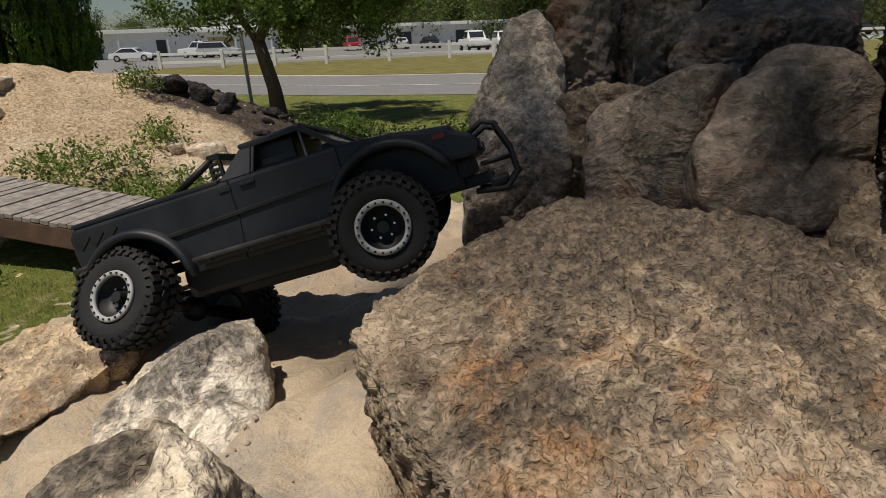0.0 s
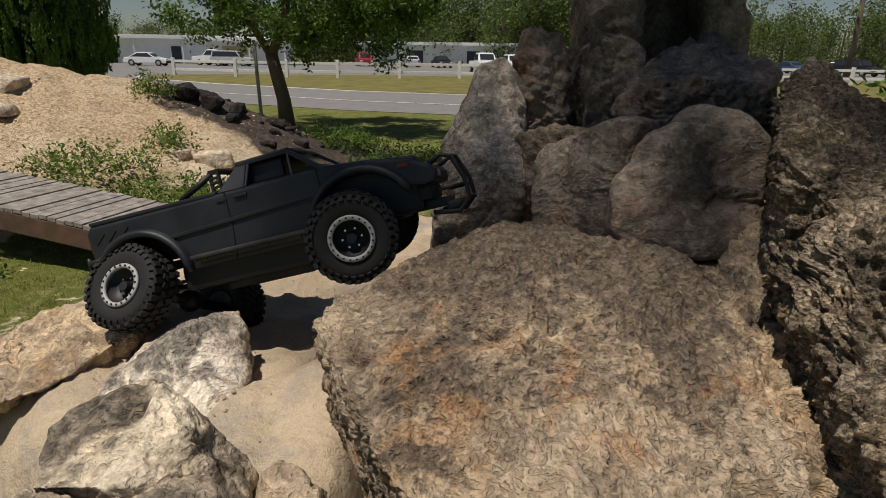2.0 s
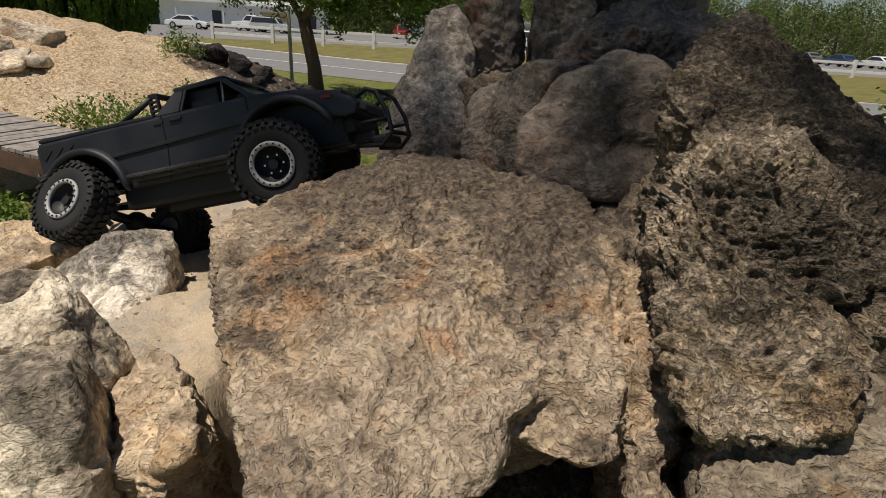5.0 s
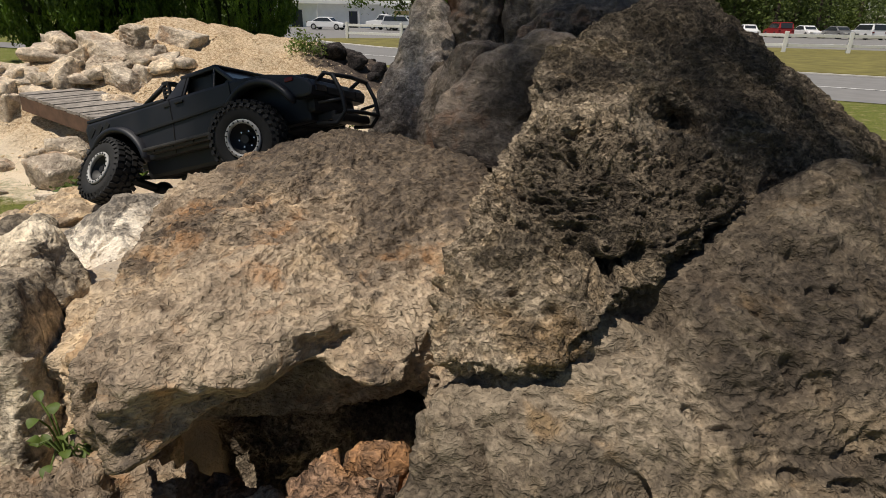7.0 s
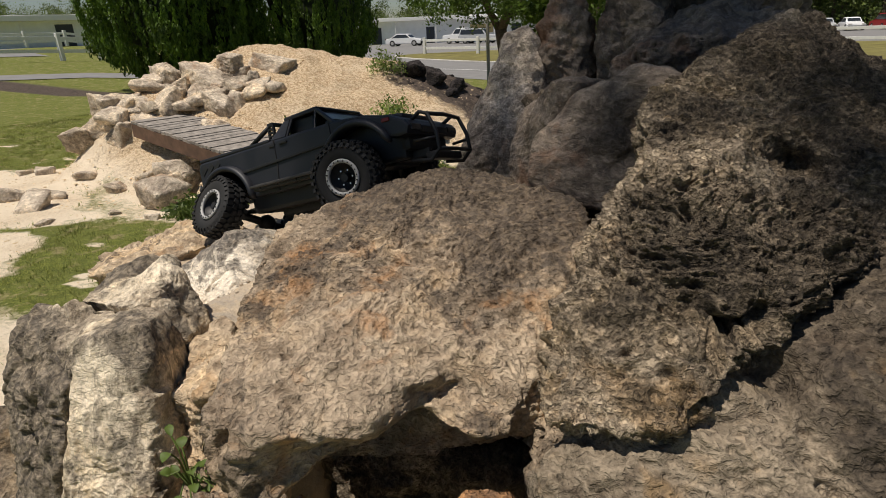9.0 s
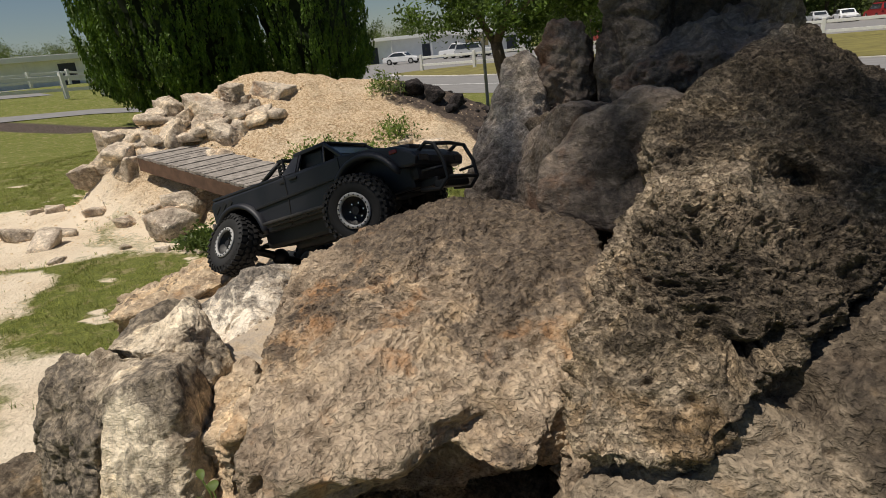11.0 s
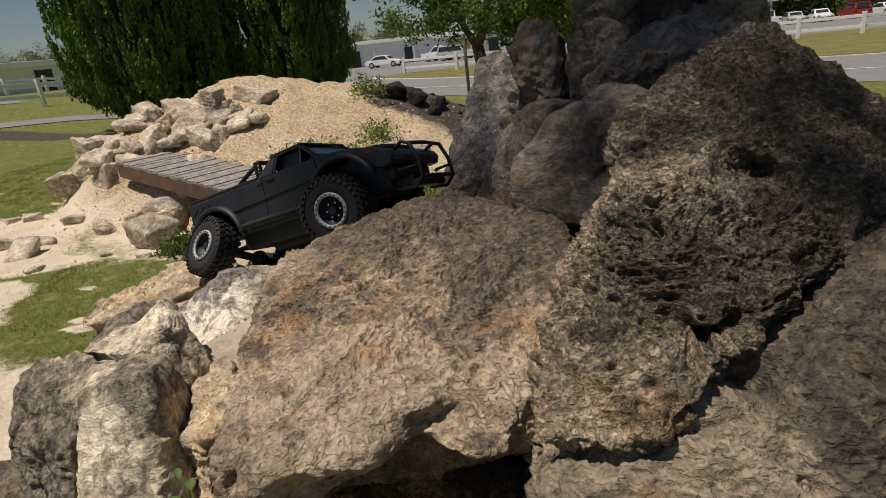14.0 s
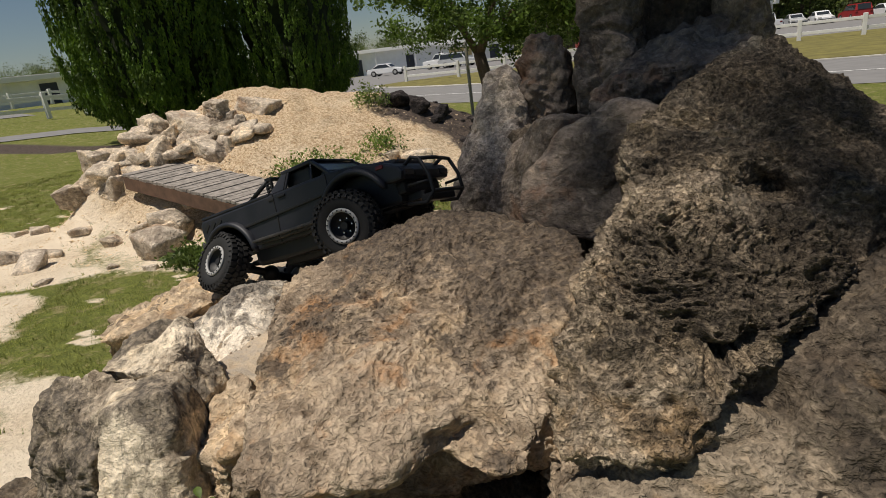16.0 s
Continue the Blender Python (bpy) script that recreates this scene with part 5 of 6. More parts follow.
def wheel_meshes():
    """Meshes of one wheel, its outer face towards -y: rim, tyre, tread, ring, bolts, hub and nuts."""
    made = {}

    def keep(name, bm, mat, smooth=False):
        me = bpy.data.meshes.new(name)
        bm.to_mesh(me)
        bm.free()
        me.materials.append(mat)
        if smooth:
            me.polygons.foreach_set("use_smooth", np.ones(len(me.polygons), bool))
        made[name] = me

    def turned(profile, n=48, close=False):
        bm = bmesh.new()
        rings = [[bm.verts.new((r * math.cos(2 * math.pi * k / n), y, r * math.sin(2 * math.pi * k / n))) for k in range(n)] for r, y in profile]
        pairs = list(zip(rings, rings[1:])) + ([(rings[-1], rings[0])] if close else [])
        for a, b in pairs:
            for k in range(n):
                bm.faces.new((a[k], a[(k + 1) % n], b[(k + 1) % n], b[k]))
        bmesh.ops.recalc_face_normals(bm, faces=bm.faces[:])
        return bm

    keep("rim", turned([(0.0005, -0.006), (0.012, -0.006), (0.022, -0.010), (0.0265, -0.019), (0.0290, -0.022), (0.0290, 0.022), (0.024, 0.020), (0.0005, 0.012)]), PAINT_DARK, True)
    keep("tyre", turned([(0.0285, -0.0195), (0.036, -0.0235), (0.046, -0.0250), (0.054, -0.0235), (0.0590, -0.0190), (0.0605, -0.0100), (0.0608, 0.0), (0.0605, 0.0100), (0.0590, 0.0190), (0.054, 0.0235), (0.046, 0.0250), (0.036, 0.0235), (0.0285, 0.0195)], 56, True), RUBBER, True)
    tread = bmesh.new()
    for k in range(30):
        a = 2 * math.pi * k / 30
        for j, (y, w, tw, up) in enumerate(((-0.0185, 0.0115, 14, 0.0606), (-0.0062, 0.009, -18, 0.0622), (0.0062, 0.009, 18, 0.0622), (0.0185, 0.0115, -14, 0.0606))):
            b = a + (0.105 if j % 2 else 0.0)
            t = Matrix.Rotation(-b, 4, "Y") @ Matrix.Translation((up, y, 0)) @ Matrix.Rotation(radians(tw), 4, "X")
            box_bm((0.0052, w, 0.0080), (0, 0, 0), 0.0, tread, t)
    for k in range(30):
        b = 2 * math.pi * (k + 0.5) / 30
        for s in (-1, 1):
            t = Matrix.Rotation(-b, 4, "Y") @ Matrix.Translation((0.0553, s * 0.0235, 0)) @ Matrix.Rotation(radians(-s * 30), 4, "Z")
            box_bm((0.0085, 0.0030, 0.0062), (0, 0, 0), 0.0, tread, t)
    keep("tread", tread, RUBBER)
    keep("beadlock_ring", turned([(0.0252, -0.0235), (0.0263, -0.0262), (0.0312, -0.0262), (0.0324, -0.0240), (0.0312, -0.0200), (0.0258, -0.0200)], 48, True), STEEL, True)
    bolts = bmesh.new()
    for k in range(20):
        a = 2 * math.pi * k / 20
        bmesh.ops.create_cone(bolts, cap_ends=True, segments=6, radius1=0.0015, radius2=0.0015, depth=0.002, matrix=Matrix.Translation((0.0288 * math.cos(a), -0.0266, 0.0288 * math.sin(a))) @ Matrix.Rotation(math.pi / 2, 4, "X"))
    keep("ring_bolts", bolts, PAINT_DARK)
    hub = bmesh.new()
    bmesh.ops.create_cone(hub, cap_ends=True, segments=20, radius1=0.0085, radius2=0.0070, depth=0.012, matrix=Matrix.Translation((0, -0.012, 0)) @ Matrix.Rotation(math.pi / 2, 4, "X"))
    keep("hub", hub, PAINT_DARK)
    nut = bmesh.new()
    bmesh.ops.create_cone(nut, cap_ends=True, segments=6, radius1=0.0019, radius2=0.0016, depth=0.004, matrix=Matrix.Rotation(math.pi / 2, 4, "X"))
    keep("wheel_nut", nut, CHROME)
    return made


WHEEL = wheel_meshes()


def put_wheel(axle, y, steer):
    m = pose(0, y, 0, 0, 0, steer) if y < 0 else pose(0, y, 0, 0, 0, 180 + steer)
    w = new("wheel", WHEEL["rim"])
    w.parent = truck
    w.matrix_basis = axle @ m
    for n in ("tyre", "tread", "beadlock_ring", "ring_bolts", "hub"):
        o = new(n, WHEEL[n])
        o.parent = w
    for k in range(6):
        a = 2 * math.pi * k / 6
        o = new("wheel_nut", WHEEL["wheel_nut"])
        o.parent = w
        o.location = (0.0135 * math.cos(a), -0.0105, 0.0135 * math.sin(a))


for x, lift, tilt, steer in ((-HALF, 0.0, -24, 8), (HALF, 0.0, 4, 11)):
    axle = pose(x, 0, lift, 0, 0, -14 if x < 0 else 0) @ pose(0, 0, 0, tilt, 0, 0)
    # the near wheel keeps its place while the axle tips
    axle = Matrix.Translation(Vector((x, -0.095, lift)) - axle @ Vector((0, -0.095, 0))) @ axle
    put_wheel(axle, -0.095, steer)
    put_wheel(axle, 0.095, steer if x > 0 else 0)
    bm = tube_bm([(0, -0.085, 0), (0, 0.085, 0)], 0.0085, 12)
    bmesh.ops.create_uvsphere(bm, u_segments=16, v_segments=10, radius=0.019, matrix=Matrix.Translation((0, 0.012, 0)))
    ob = part("axle", bm, PAINT_DARK, truck, smooth=True)
    ob.matrix_basis = axle
truck.matrix_world = TRUCK

# ---- trees ----
def cypress(at, width, height, seed):
    r = np.random.default_rng(seed)
    t = thing("cypress", at, "dense dark green columnar cypress tree", "tree", "cypresses behind the mound")
    vs, fs = cross_tube([(0, 0, -0.2), (0, 0, height * 0.8)], [0.25, 0.05], 8)
    mesh_ob("trunk", vs, fs, BARK, parent=t)
    n = 2100
    z = r.uniform(0.03, 1, n) ** 1.35
    a = r.uniform(0, 2 * math.pi, n)
    prof = np.minimum(1, (z / 0.10) ** 0.5) * np.sqrt(np.maximum(0, 1 - (np.maximum(z - 0.3, 0) / 0.7) ** 2.2))
    lobes = 1 + 0.07 * np.sin(a * 7 + seed) + 0.05 * np.sin(a * 13 + z * 6)
    rr = width / 2 * prof * lobes * r.uniform(0.78, 1.02, n)
    cs = np.stack([rr * np.cos(a), rr * np.sin(a), z * height], 1)
    # each plume leans out a little and stands upright, fine sprays on it
    k = 64
    c = np.repeat(cs, k, axis=0)
    u = r.uniform(0, 1, len(c))
    taper = np.minimum(1.02 - u, u * 3 + 0.2) * 0.125 * width / 5
    ang = r.uniform(0, 2 * math.pi, len(c))
    lean = np.repeat(np.stack([np.cos(a), np.sin(a)], 1), k, axis=0) * (u * 0.16)[:, None]
    c = c + np.stack([np.cos(ang) * taper + lean[:, 0], np.sin(ang) * taper + lean[:, 1], u * 0.75 * width / 5], 1)
    v, f = leaves(r, c, 1, 0.01, 0.062 * width / 5, up=2.6, slim=0.42)
    mesh_ob("crown", v, f, CYPRESS, parent=t)
    # solid filler inside the crown, so gaps between sprays show dark
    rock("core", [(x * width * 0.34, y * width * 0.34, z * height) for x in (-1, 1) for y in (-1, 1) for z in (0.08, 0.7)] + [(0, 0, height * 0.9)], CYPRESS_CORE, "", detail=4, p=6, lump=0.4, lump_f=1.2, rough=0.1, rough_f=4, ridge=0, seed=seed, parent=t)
    return t


# near-black colour stands for the deep shade within the crown
CYPRESS_CORE = plain("crown_shade_fill", (0.02, 0.03, 0.010), 0.95, 0, 0.4, 6)
cypress((-17.2, 16.1, 0), 5.5, 12, 1)
cypress((-13.55, 19.3, 0), 4.5, 11, 2)


def broad_tree(name, at, label, trunk, limbs, crown_at, crown_r, clumps, per, leaf, seed, mat=LEAF, spread=0.22):
    r = np.random.default_rng(seed)
    t = thing(name, at, label, "tree")
    vs, fs = [], []
    for pts, radii in [trunk] + limbs:
        v, f = cross_tube(pts, radii, 9)
        fs += [tuple(i + len(vs) for i in q) for q in f]
        vs += v
    mesh_ob("trunk", vs, fs, BARK, smooth=True, parent=t)
    d = r.normal(0, 1, (clumps, 3))
    d /= np.linalg.norm(d, axis=1)[:, None]
    boughs = np.array(crown_at) + d * np.array(crown_r) * r.uniform(0.2, 1, (clumps, 1)) ** 0.5
    cs = np.repeat(boughs, 11, axis=0) + r.normal(0, 1, (clumps * 11, 3)) * (0.30, 0.30, 0.16)
    v, f = leaves(r, cs, per, spread, leaf, slim=0.5)
    mesh_ob("crown", v, f, mat, parent=t)
    return t


broad_tree("oak_tree", (-3.75, 12.9, 0.25), "young leafy oak with a leaning forked trunk", ([(0.1, 0, -0.3), (0.05, 0, 0.4), (-0.08, 0, 1.0), (-0.15, 0, 1.35)], [0.19, 0.15, 0.14, 0.13]),
           [([(-0.15, 0, 1.3), (-0.5, 0, 1.9), (-0.85, 0.1, 2.8)], [0.09, 0.07, 0.04]), ([(-0.15, 0, 1.3), (0.15, 0, 2.0), (0.5, -0.1, 3.0)], [0.11, 0.08, 0.05]),
            ([(0.05, 0, 1.8), (0.9, -0.2, 2.2), (1.9, -0.3, 2.3)], [0.05, 0.035, 0.015])],
           (0.4, 0, 2.75), (3.2, 2.2, 1.7), 62, 70, 0.050, 11, spread=0.11)


def woods(name, az0, az1, d0, d1, h0, h1, count, seed, label):
    r = np.random.default_rng(seed)
    V, F, TV, TF = [], [], [], []
    base = 0
    for k in range(count):
        a, d, h = radians(r.uniform(az0, az1)), r.uniform(d0, d1), r.uniform(h0, h1)
        x, y = d * math.sin(a), d * math.cos(a)
        low = ground_h(np.array(x), np.array(y))
        n = 26
        u = r.normal(0, 1, (n, 3))
        u /= np.linalg.norm(u, axis=1)[:, None]
        cs = np.array((x, y, low + h * 0.55)) + u * np.array((h * 0.34, h * 0.34, h * 0.48)) * r.uniform(0.5, 1, (n, 1))
        cs[:5, 2] = low + h * r.uniform(0.03, 0.22, 5)
        v, f = leaves(r, cs, 56, h * 0.07, h * 0.018, slim=0.6)
        V.append(v)
        F.append(f + base)
        base += len(v)
        tv, tf = cross_tube([(x, y, low - 1), (x + r.normal(0, 0.3), y, low + h * 0.6)], [h * 0.022, h * 0.012], 6)
        TF += [tuple(i + len(TV) for i in q) for q in tf]
        TV += tv
    e = tagged(new(name), label, "trees", kind="stuff")
    mesh_ob("foliage", np.concatenate(V), np.concatenate(F), WOODS, parent=e)
    mesh_ob("trunks", TV, TF, BARK, parent=e)
    return e


woods("woods", -14, 18, 96, 135, 10, 15.5, 90, 31, "mixed green woods beyond the parking lot")
woods("woods", 18, 50, 96, 135, 7.0, 10.8, 90, 33, "lower belt of green trees beyond the road")
woods("woods", -75, -20, 130, 170, 6.5, 8.5, 150, 32, "distant line of dark green trees")

# ---- the mound: stones, bridge, black rocks ----
def on_ground(x, y, sink=0.03):
    return float(ground_h(np.array(x), np.array(y))) - sink


def stone(name, at, size, turn, mat, label, seed, group, detail=4, tilt=0, p=44):
    """An angular stone: a skewed block with worn corners."""
    r = np.random.default_rng(seed)
    c = np.array([(x, y, z) for x in (-1, 1) for y in (-1, 1) for z in (0, 1.0)], float)
    c += r.uniform(-0.42, 0.42, c.shape)
    c = np.concatenate([c, [(r.uniform(-0.4, 0.4), r.uniform(-0.4, 0.4), 1.2)]])
    c = c * (np.array(size) * (0.5, 0.5, 1))
    m = pose(*at, 0, tilt, turn)
    pts = [tuple(m @ Vector(q)) for q in c]
    s = min(size)
    return rock(name, pts, mat, label, detail=detail, p=p, lump=s * 0.06, lump_f=1.3 / s, rough=s * 0.022, rough_f=5 / s, ridge=s * 0.008, ridge_f=9 / s, layers=s * 0.02, layer_f=7 / s, bed=(0.15, 0.1, 1.0), seed=seed * 1.3, group=group)


PILE = [(-6.63, 6.00, 1.07, 0.37, 0.42), (-5.98, 6.20, 1.04, 0.73, 0.30), (-6.35, 5.75, 0.91, 0.53, 0.25), (-5.87, 5.90, 0.91, 0.39, 0.24), (-5.38, 5.75, 0.78, 0.39, 0.27), (-5.21, 5.90, 0.81, 0.25, 0.28),
        (-6.66, 5.35, 0.90, 0.74, 0.16), (-6.34, 5.30, 0.69, 0.60, 0.25), (-6.05, 5.45, 0.77, 0.38, 0.34), (-6.80, 4.95, 0.53, 0.30, 0.38), (-6.84, 5.10, 0.80, 0.27, 0.27), (-6.37, 4.95, 0.50, 0.35, 0.27),
        (-7.02, 4.85, 0.40, 0.30, 0.27), (-5.40, 6.90, 1.24, 0.52, 0.16), (-5.46, 6.80, 1.07, 0.27, 0.18), (-6.22, 5.90, 1.04, 0.23, 0.18), (-5.80, 6.40, 1.24, 0.30, 0.30), (-6.50, 5.25, 0.82, 0.31, 0.23),
        (-6.60, 5.00, 0.63, 0.26, 0.29)]
for k, (x, y, z, w, h) in enumerate(PILE):
    stone("stone", (x, y, z - h * 0.62), (w * 1.12, w * (0.85 if w < 0.5 else 0.66), h * 1.08), (k * 53) % 40 - 20, PILE_ROCK, "pale angular limestone piled on the sand mound", 100 + k, "stones piled on the mound", detail=5, tilt=14 * math.sin(k * 2.1), p=70)
for k in range(22):
    rr_ = np.random.default_rng(300 + k)
    x, y = rr_.uniform(-7.0, -4.9), rr_.uniform(4.9, 6.6)
    sz = rr_.uniform(0.12, 0.30)
    z = max(on_ground(x, y, 0.02), 0.25 + 0.46 * (y - 4.85) - (0.35 if x < -6.7 else 0.0) * 0 - 0.25)
    stone("stone", (x, y, z), (sz * 1.5, sz, sz * 0.55), rr_.uniform(0, 180), PILE_ROCK, "small pale stone packed into the rubble pile", 300 + k, "stones piled on the mound", detail=4, tilt=rr_.uniform(-25, 25), p=60)
LOOSE = [(-4.62, 3.95, 0.42, 0.36, 0.28), (-4.95, 4.38, 0.34, 0.30, 0.34), (-4.75, 4.2, 0.24, 0.2, 0.22), (-5.2, 4.3, 0.26, 0.2, 0.24), (-4.9, 3.55, 0.12, 0.10, 0.06), (-4.35, 3.55, 0.13, 0.09, 0.06), (-6.3, 3.75, 0.35, 0.22, 0.10), (-6.65, 3.55, 0.30, 0.24, 0.13), (-6.0, 3.45, 0.34, 0.26, 0.12), (-6.9, 3.25, 0.26, 0.22, 0.14), (-6.4, 4.35, 0.24, 0.16, 0.08),
         (-7.6, 4.6, 0.22, 0.16, 0.09), (-7.9, 4.5, 0.18, 0.14, 0.06), (-5.3, 3.1, 0.16, 0.10, 0.05), (-3.9, 3.6, 0.10, 0.08, 0.05), (-2.75, 6.6, 0.36, 0.20, 0.14), (-3.1, 6.5, 0.16, 0.12, 0.08), (-5.7, 4.2, 0.20, 0.16, 0.10)]
for k, (x, y, a, b, h) in enumerate(LOOSE):
    stone("stone", (x, y, on_ground(x, y, 0.02)), (a, b, h), 37 * k, PILE_ROCK, "loose pale stone lying on the sandy ground", 140 + k, "loose stones on the ground", detail=4, tilt=9 * math.sin(k * 1.7), p=70)
BLACKS = [(-3.62, 8.0, 0.27, 0.27, 0.22, 0), (-3.28, 7.95, 0.25, 0.25, 0.23, 30), (-2.98, 8.05, 0.20, 0.20, 0.20, 60)]
for k, (x, y, a, b, h, turn) in enumerate(BLACKS):
    stone("stone", (x, y, on_ground(x, y, 0.04)), (a, b, h), turn, DARK_ROCK, "near-black rock in the shade of the oak", 180 + k, "black rocks under the oak", detail=4, p=60)
for k in range(46):
    rr_ = np.random.default_rng(500 + k)
    x, y = -2.6 + rr_.normal(0, 0.7), 8.7 + rr_.normal(0, 0.55)
    sz = rr_.uniform(0.05, 0.14)
    stone("stone", (x, y, on_ground(x, y, 0.03)), (sz * 1.3, sz, sz * 0.7), rr_.uniform(0, 180), DARK_ROCK, "small dark clod under the oak", 500 + k, "dark clods under the oak", detail=3, tilt=rr_.uniform(-20, 20))

# weathered plank bridge running out from the mound
GREYWOOD = plain("weathered_plank", (0.27, 0.24, 0.21), 0.9, 0, 0.45, 13, 0.6, 0.006)
BROWNWOOD = plain("brown_timber", (0.12, 0.068, 0.042), 0.9, 0, 0.3, 8, 0.4, 0.006)
bridge = thing("plank_bridge", (0, 0, 0), "weathered grey plank ramp running out of the sand mound", "ramp")
A, B = Vector((-6.02, 4.84, 0.70)), Vector((-2.35, 3.83, 0.36))
along = (B - A)
out = Vector((along.y, -along.x, 0)).normalized() * -1
n_pl = 46
for k in range(n_pl):
    p0 = A + along * (k / n_pl)
    me_bm = box_bm((along.length / n_pl * 0.93, 0.76, 0.035), (0, 0, 0), 0.004)
    ang = math.atan2(along.y, along.x)
    lift = 0.006 * math.sin(k * 1.9)
    bmesh.ops.transform(me_bm, matrix=Matrix.Translation(p0 + along / n_pl / 2 + out * 0.37 + Vector((0, 0, lift))) @ Matrix.Rotation(ang, 4, "Z") @ Matrix.Rotation(math.asin(-along.z / along.length), 4, "Y"), verts=me_bm.verts)
    part("plank", me_bm, GREYWOOD, bridge)
for off in (0.02, 0.70):
    sb = box_bm((along.length, 0.06, 0.16), (0, 0, 0), 0.006)
    bmesh.ops.transform(sb, matrix=Matrix.Translation(A + along / 2 + out * off + Vector((0, 0, -0.10))) @ Matrix.Rotation(math.atan2(along.y, along.x), 4, "Z") @ Matrix.Rotation(math.asin(-along.z / along.length), 4, "Y"), verts=sb.verts)
    part("beam", sb, BROWNWOOD, bridge, "dark brown edge beam")

# ---- fences ----
def fence(pts, spacing, label, tall=1.0):
    f = thing("fence", (0, 0, 0), label, "fence", "white fences")
    for (x0, y0), (x1, y1) in zip(pts, pts[1:]):
        L = math.hypot(x1 - x0, y1 - y0)
        n = max(1, round(L / spacing))
        for k in range(0 if (x0, y0) == pts[0] else 1, n + 1):
            x, y = x0 + (x1 - x0) * k / n, y0 + (y1 - y0) * k / n
            z = on_ground(x, y, 0)
            part("post", box_bm((0.20, 0.20, 1.15 * tall), (x, y, z + 0.62 * tall), 0.02), WHITE, f)
        ang = math.atan2(y1 - y0, x1 - x0)
        za, zb = on_ground(x0, y0, 0), on_ground(x1, y1, 0)
        for h in (0.98, 0.45):
            bm = box_bm((math.hypot(L, zb - za), 0.06, 0.17), (0, 0, 0), 0.01)
            bmesh.ops.transform(bm, matrix=Matrix.Translation(((x0 + x1) / 2, (y0 + y1) / 2, (za + zb) / 2 + h * tall)) @ Matrix.Rotation(ang, 4, "Z") @ Matrix.Rotation(-math.atan2(zb - za, L), 4, "Y"), verts=bm.verts)
            part("rail", bm, WHITE, f)
    return f


fence([(-18.9, 40.2), (-14.2, 38.8), (-7.6, 39.2), (0.4, 41.0), (9.2, 39.0), (12.7, 39.8), (21, 42.3), (27, 41), (36, 38)], 3.4, "white board fence along the grass island")
fence([(-40, 6), (-36.5, 12), (-32.9, 18.0), (-31.1, 21.05), (-29.3, 24.2)], 2.4, "white board fence beside the lawn", 1.2)
fence([(-54, 14), (-47.5, 26.5), (-45, 31), (-40, 40)], 3.4, "white board fence farther back beside the lot")

# ---- buildings ----
WALL = plain("pale_wall", (0.80, 0.80, 0.78), 0.8, 0, 0.06, 1.5)
WALL_BLUE = plain("pale_blue_wall", (0.80, 0.82, 0.84), 0.8, 0, 0.06, 1.5)
ROOF = plain("white_metal_roof", (0.80, 0.80, 0.78), 0.5, 0, 0.05, 1.0)
DOORWAY = plain("dark_doorway", (0.03, 0.035, 0.05), 0.5)
SIGN = plain("tan_sign", (0.50, 0.40, 0.18), 0.7)
SIGN_BAR = plain("sign_bar", (0.16, 0.12, 0.08), 0.7)


def building(at, turn, size, label, openings, mat=WALL, signs=()):
    b = thing("building", (at[0], at[1], on_ground(at[0], at[1], 0)), label, "building", turn=turn)
    L, D, H = size
    part("wall", box_bm((L, D, H), (0, 0, H / 2)), mat, b)
    part("roof", box_bm((L + 1.6, D + 1.6, 0.48), (0, -0.2, H + 0.24), 0.03), ROOF, b, "flat white metal roof with a wide eave")
    for x, w, z0, z1 in openings:
        ob = part("door" if z0 == 0 else "window", box_bm((w, 0.06, z1 - z0), (x, -D / 2 - 0.02, (z0 + z1) / 2)), DOORWAY, b)
        part("frame", box_bm((w + 0.2, 0.04, 0.12), (x, -D / 2 - 0.04, z1 + 0.06)), WHITE, ob)
    for x, w, z0, z1 in signs:
        s = part("sign", box_bm((w, 0.06, z1 - z0), (x, -D / 2 - 0.03, (z0 + z1) / 2)), SIGN, b)
        part("bar", box_bm((w * 0.8, 0.03, 0.15), (x, -D / 2 - 0.07, (z0 + z1) / 2)), SIGN_BAR, s)
    k = round(L / 6)
    for i in range(k + 1):
        part("eave_post", box_bm((0.14, 0.14, H), (-L / 2 + L * i / k, -D / 2 - 0.75, H / 2)), WHITE, b)
    return b


building((-40, 84, 0), 12, (30, 8, 3.1), "long low white building with a flat metal roof", [(-6.2, 1.6, 0, 2.3), (2.0, 1.2, 0, 2.2), (7, 1.4, 1.0, 2.1)], WALL_BLUE, [(-9.3, 2.2, 0.9, 1.5), (-9.3, 2.2, 1.7, 2.4)])
building((-27, 82, 0), 6, (9, 6, 2.9), "small white annex with a sign and a flat roof", [(2.8, 1.3, 0, 2.2)], WALL, [(-2.0, 3.2, 1.2, 2.3)])
building((-67.3, 23.2, 0), 58, (44, 8, 2.2), "long pale metal-roofed building beyond the fence", [(10, 1.0, 0, 1.9), (3, 1.0, 0, 1.9), (-4, 1.2, 1.0, 1.7), (19, 1.4, 0, 1.9)], WALL_BLUE)
building((-2, 100, 0), 0, (26, 6, 3.0), "far white roadside building half hidden by trees", [(-4, 2, 0, 2.2), (5, 2, 0, 2.2)], WALL)

# ---- parked vehicles ----
TYRE_FAR = plain("car_tyre", (0.02, 0.02, 0.02), 0.8)
CARGLASS = plain("car_glass", (0.03, 0.035, 0.04), 0.1)
LAMP_LENS = plain("car_lamp", (0.7, 0.68, 0.62), 0.2)


